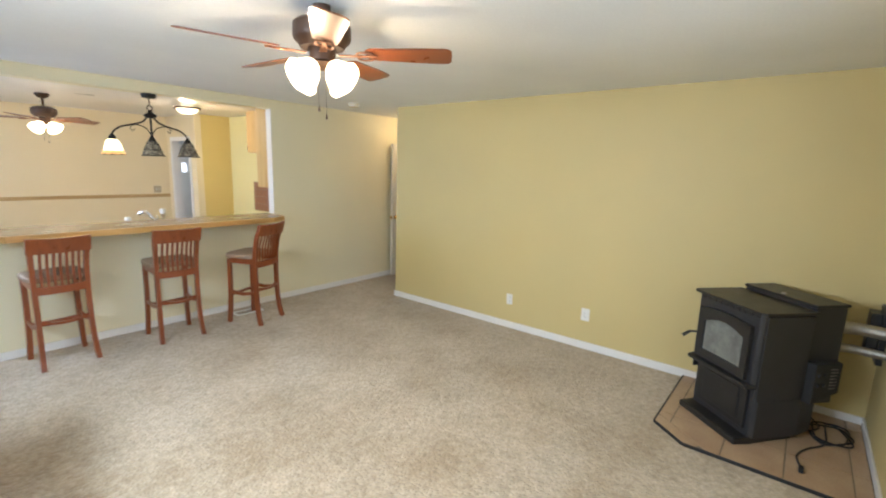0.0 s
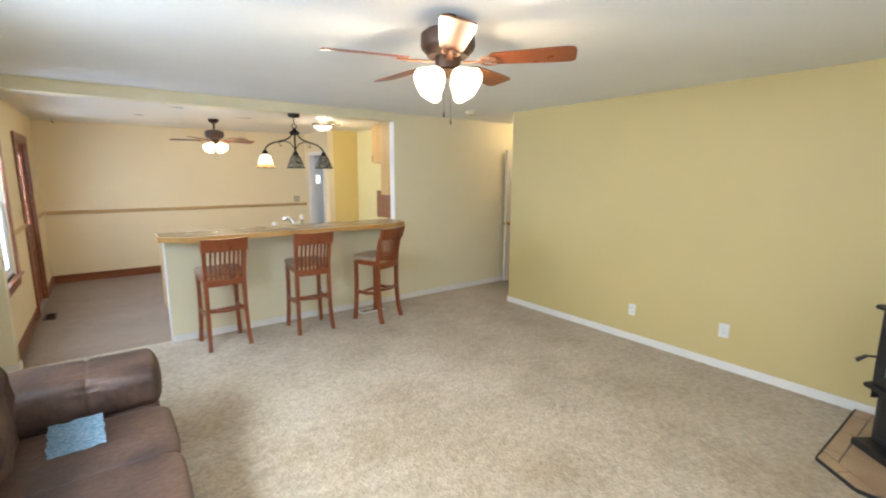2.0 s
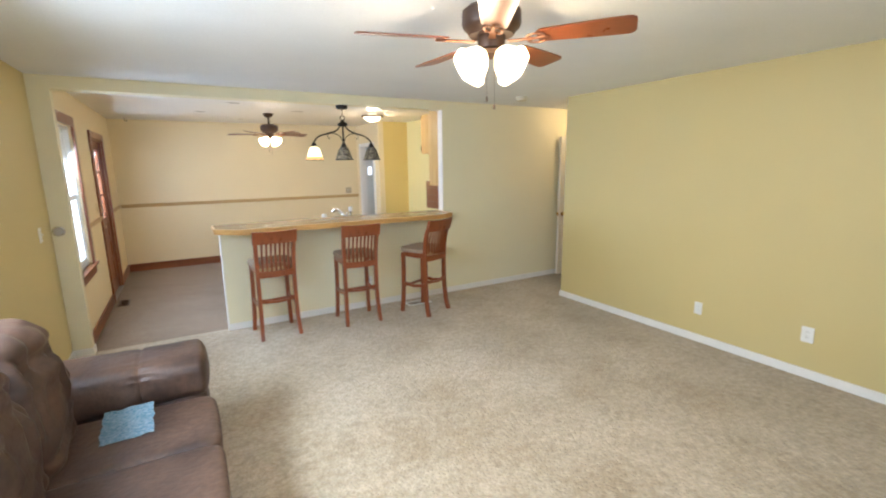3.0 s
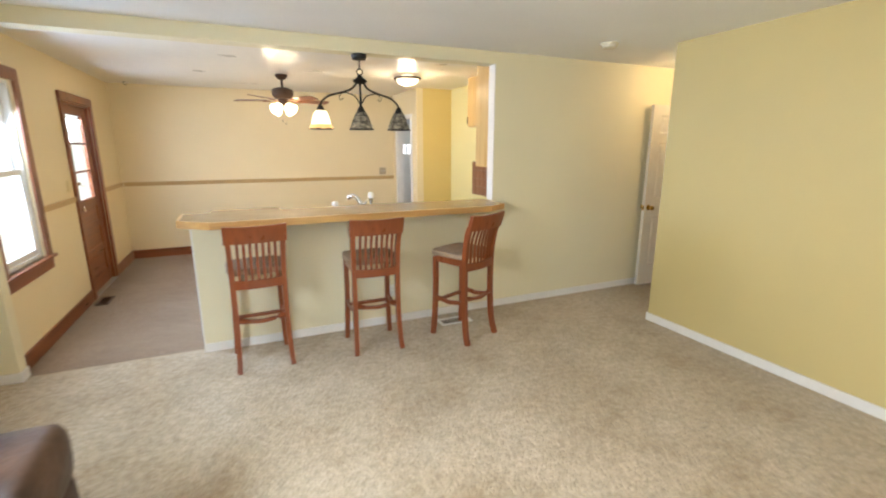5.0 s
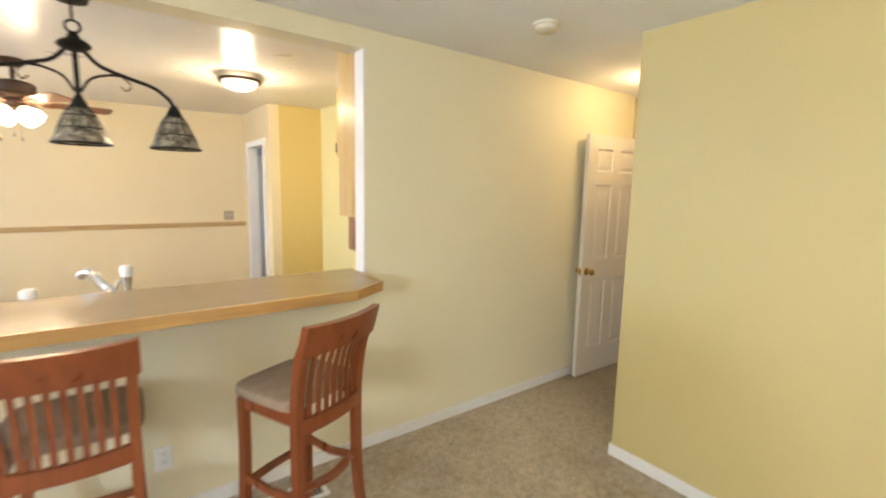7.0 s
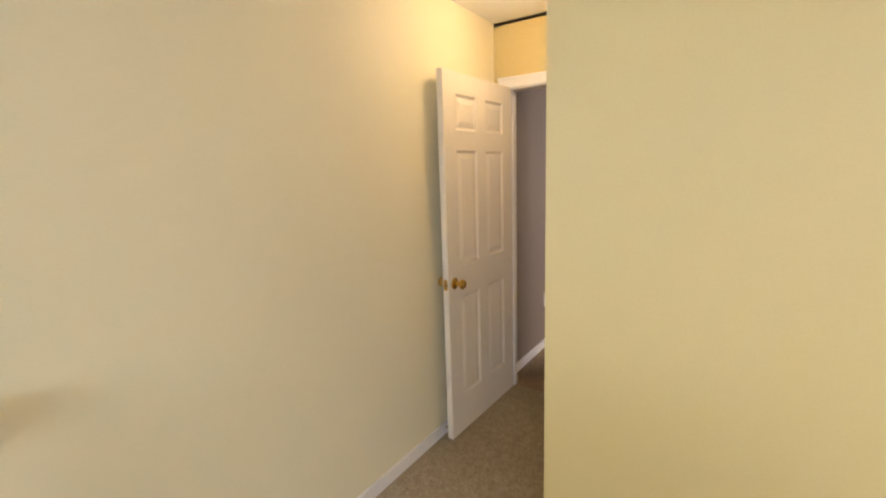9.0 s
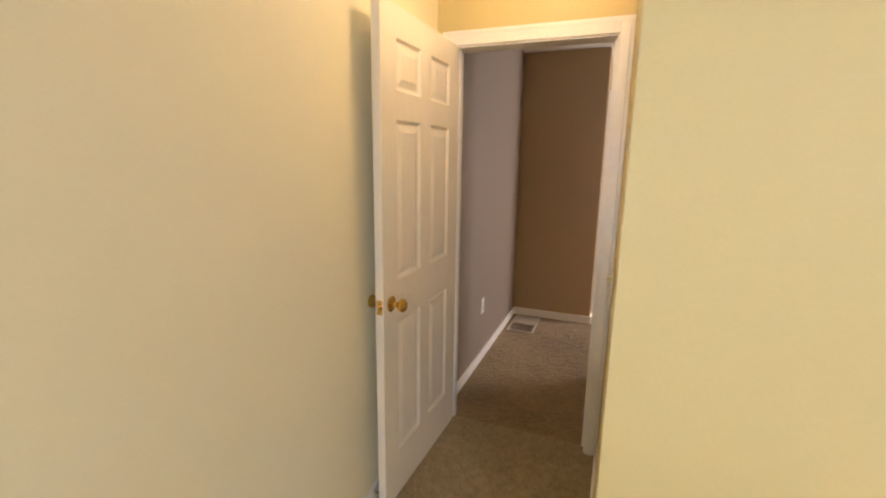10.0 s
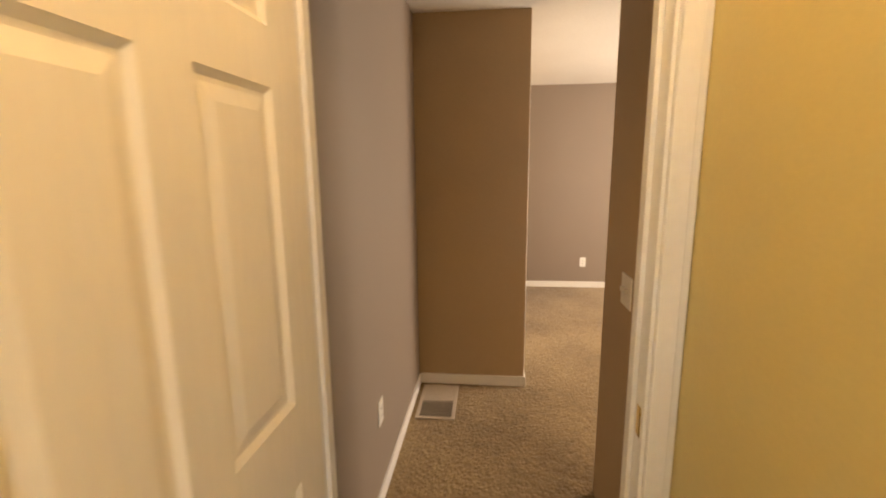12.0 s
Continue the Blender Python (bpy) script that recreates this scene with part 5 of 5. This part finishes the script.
wall_cabinet("tall golden wooden wall cabinet beside the bar opening", -1.172, -0.40, 0.102, 0.40, 1.40, H - 0.002, "y")
wall_cabinet("short golden wooden wall cabinet with a dark handle", -0.70, -0.382, 0.62, 1.50, 1.84, H - 0.002, "x")
splash = tagged(new("backsplash"), "red-brown ceramic tile backsplash on the kitchen wall", "backsplash", "", "structure")
part("bed", box(bmesh.new(), -0.385, -0.3805, 0.62, 1.975, 0.935, 1.395), hearth_grout, splash)
tile_me = None
for i in range(12):
    for j in range(4):
        y0, z0 = 0.630 + 0.112 * i, 0.940 + 0.1135 * j
        if tile_me is None:
            o = part("tile", box(bmesh.new(), -0.006, 0.0, -0.053, 0.053, -0.0538, 0.0538, 0.0015, 1), splash_tile, splash)
            tile_me = o.data
        else:
            o = new("tile", tile_me)
            o.parent = splash
        o.location = (-0.3852, y0 + 0.055, z0 + 0.0555)


# ---- plates, registers, small fixtures ----
def plate(name, label, category, m, w=0.072, h=0.116, kind="outlet", cover=plastic_white):
    """A wall plate lying in its own x-z plane, facing -y."""
    p = thing(name, label, category, m)
    part("cover", box(bmesh.new(), -w / 2, w / 2, -0.006, -0.0005, -h / 2, h / 2, 0.003), cover, p)
    if kind == "outlet":
        for z in (-0.020, 0.020):
            s = part("socket", box(bmesh.new(), -0.016, 0.016, -0.0085, -0.0061, z - 0.014, z + 0.014, 0.002), plastic_white, p)
            for x in (-0.006, 0.006):
                part("slot", box(bmesh.new(), x - 0.0012, x + 0.0012, -0.0092, -0.0086, z - 0.004, z + 0.006), dark_gap, s)
    elif kind == "switch":
        part("toggle", box(bmesh.new(), -0.005, 0.005, -0.020, -0.0061, -0.004, 0.012, 0.002), cover, p)
        for z in (-0.030, 0.030):
            part("screw", rod(bmesh.new(), (0, -0.0075, z), (0, -0.0061, z), 0.003, seg=8), metal_grey, p)
    elif kind == "double":
        for x in (-0.023, 0.023):
            part("toggle", box(bmesh.new(), x - 0.005, x + 0.005, -0.020, -0.0061, -0.004, 0.012, 0.002), plastic_white, p)
    return p


plate("wall_outlet", "white wall outlet on the yellow wall", "outlet", pose(-0.0005, -2.678, 0.322, 0, 0, -90))
plate("wall_outlet", "wider white wall plate on the yellow wall", "outlet", pose(-0.0005, -3.53, 0.345, 0, 0, -90), 0.082, 0.124)
plate("wall_outlet", "cream wall outlet under the bar", "outlet", pose(-2.235, -0.0005, 0.31))
plate("wall_outlet", "white outlet on the taupe bedroom wall", "outlet", pose(2.345, -0.0305, 0.425))
plate("wall_outlet", "white outlet on the far bedroom wall", "outlet", pose(6.0995, -1.66, 0.32, 0, 0, -90))
plate("light_switch", "cream light switch in the hall", "light switch", pose(0.56, HC + 0.0005, 1.172, 0, 0, 180), kind="switch", cover=plastic_cream)
plate("light_switch", "white light switch just inside the bedroom", "light switch", pose(2.15, HC - 0.0845, 1.055, 0, 0, 180), kind="double", w=0.115)
plate("light_switch", "white light switch on the living room wall", "light switch", pose(XL + 0.0005, -0.36, 1.17, 0, 0, 90), kind="switch")
plate("light_switch", "cream light switch beside the dining door", "light switch", pose(XD + 0.0005, 1.72, 1.22, 0, 0, 90), kind="switch", cover=plastic_cream)
plate("light_switch", "tan double switch plate above the chair rail", "light switch", pose(-1.16, YF - 0.0005, 1.185), 0.115, 0.116, "double", plastic_tan)

th = thing("thermostat", "round silver thermostat on the wall end", "thermostat", pose(-5.02, -0.0005, 1.155, 90))
part("base", lathe(bmesh.new(), [(0.0005, 0), (0.045, 0), (0.045, 0.012), (0.040, 0.018), (0.030, 0.018)], 32), metal_chrome, th, smooth=True)
part("dial", lathe(bmesh.new(), [(0.034, 0.018), (0.034, 0.030), (0.026, 0.036), (0.0005, 0.037)], 32), metal_grey, th, "brushed grey dial", smooth=True)

sm = thing("smoke_detector", "round cream smoke detector on the ceiling", "smoke detector", pose(-0.497, -0.672, H, 180))
part("base", lathe(bmesh.new(), [(0.0005, 0.0005), (0.070, 0.0005), (0.070, 0.014), (0.062, 0.018)], 32), plastic_aged, sm, smooth=True)
part("cover", lathe(bmesh.new(), [(0.060, 0.016), (0.058, 0.034), (0.048, 0.042), (0.0005, 0.044)], 32), plastic_aged, sm, smooth=True)

hook = thing("ceiling_hook", "small dark hook in the dining ceiling", "hook", pose(-4.72, 3.62, H))
part("hook", tube(bmesh.new(), curve_pts([(0, 0, 0), (0, 0, -0.03), (0.018, 0, -0.048), (0.03, 0, -0.03)], 5), 0.004), metal_iron, hook, smooth=True)

stop = thing("door_stop", "spring door stop on the hall baseboard", "door stop", pose(0.78, -0.0132, 0.045, 90))
part("spring", tube(bmesh.new(), [(0.006 * math.cos(i * 0.7), 0.006 * math.sin(i * 0.7), 0.0005 + i * 0.0006) for i in range(86)], 0.0012, seg=5), metal_brass, stop)
part("tip", rod(bmesh.new(), (0, 0, 0.050), (0, 0, 0.060), 0.007, seg=12), plastic_white, stop, "white rubber tip")


metal_tan = mat("metal_tan", (0.52, 0.45, 0.37), 0.45, var=0.03, scale=14, fine=160, bump=0.03)


def register(label, m, w, d, frame_mat, slat_mat, half=False):
    """A floor register with its frame, a dark sheet as its shaded throat, and each slat."""
    r = thing("floor_register", label, "floor register", m)
    bm = bmesh.new()
    e = 0.022
    for b in ((-w / 2, w / 2, -d / 2, -d / 2 + e), (-w / 2, w / 2, d / 2 - e, d / 2), (-w / 2, -w / 2 + e, -d / 2 + e, d / 2 - e), (w / 2 - e, w / 2, -d / 2 + e, d / 2 - e)):
        box(bm, *b, 0.0005, 0.009, 0.002)
    part("frame", bm, frame_mat, r)
    part("throat", box(bmesh.new(), -w / 2 + e, w / 2 - e, -d / 2 + e, d / 2 - e, 0.0005, 0.002), dark_gap, r)
    n = int((w - 2 * e) / 0.018)
    for k in range(n):
        x = -w / 2 + e + (k + 0.5) * (w - 2 * e) / n
        wide = (0.0088 if x > 0.0 else 0.0015) if half else 0.003
        part("slat", box(bmesh.new(), x - wide, x + wide, -d / 2 + e, d / 2 - e, 0.0021, 0.007), slat_mat, r)
    return r


register("cream metal floor register under the bar stool", pose(-1.69, -0.205, 0), 0.31, 0.15, plastic_white, metal_tan)
register("dark brown floor register beside the dining door", pose(-4.855, 1.80, -0.004, 0, 0, 90), 0.28, 0.12, metal_bronze, metal_bronze)
register("tan metal floor register in the bedroom corner", pose(3.20, -0.190, 0), 0.42, 0.24, metal_tan, metal_tan, True)

# ---- outside ----
bm = bmesh.new()
bmesh.ops.create_grid(bm, x_segments=2, y_segments=2, size=400)
g_ = part("ground", bm, grass)
g_.location = (0, 0, -0.4)
tagged(g_, "green lawn round the house", "lawn", "", "structure")

bm = bmesh.new()
box(bm, -6.1, -6.0, -14, 45, -0.38, 9.0)
tagged(part("backdrop", bm, daylight), "bright hazy daylight beyond the windows", "backdrop", "", "structure")
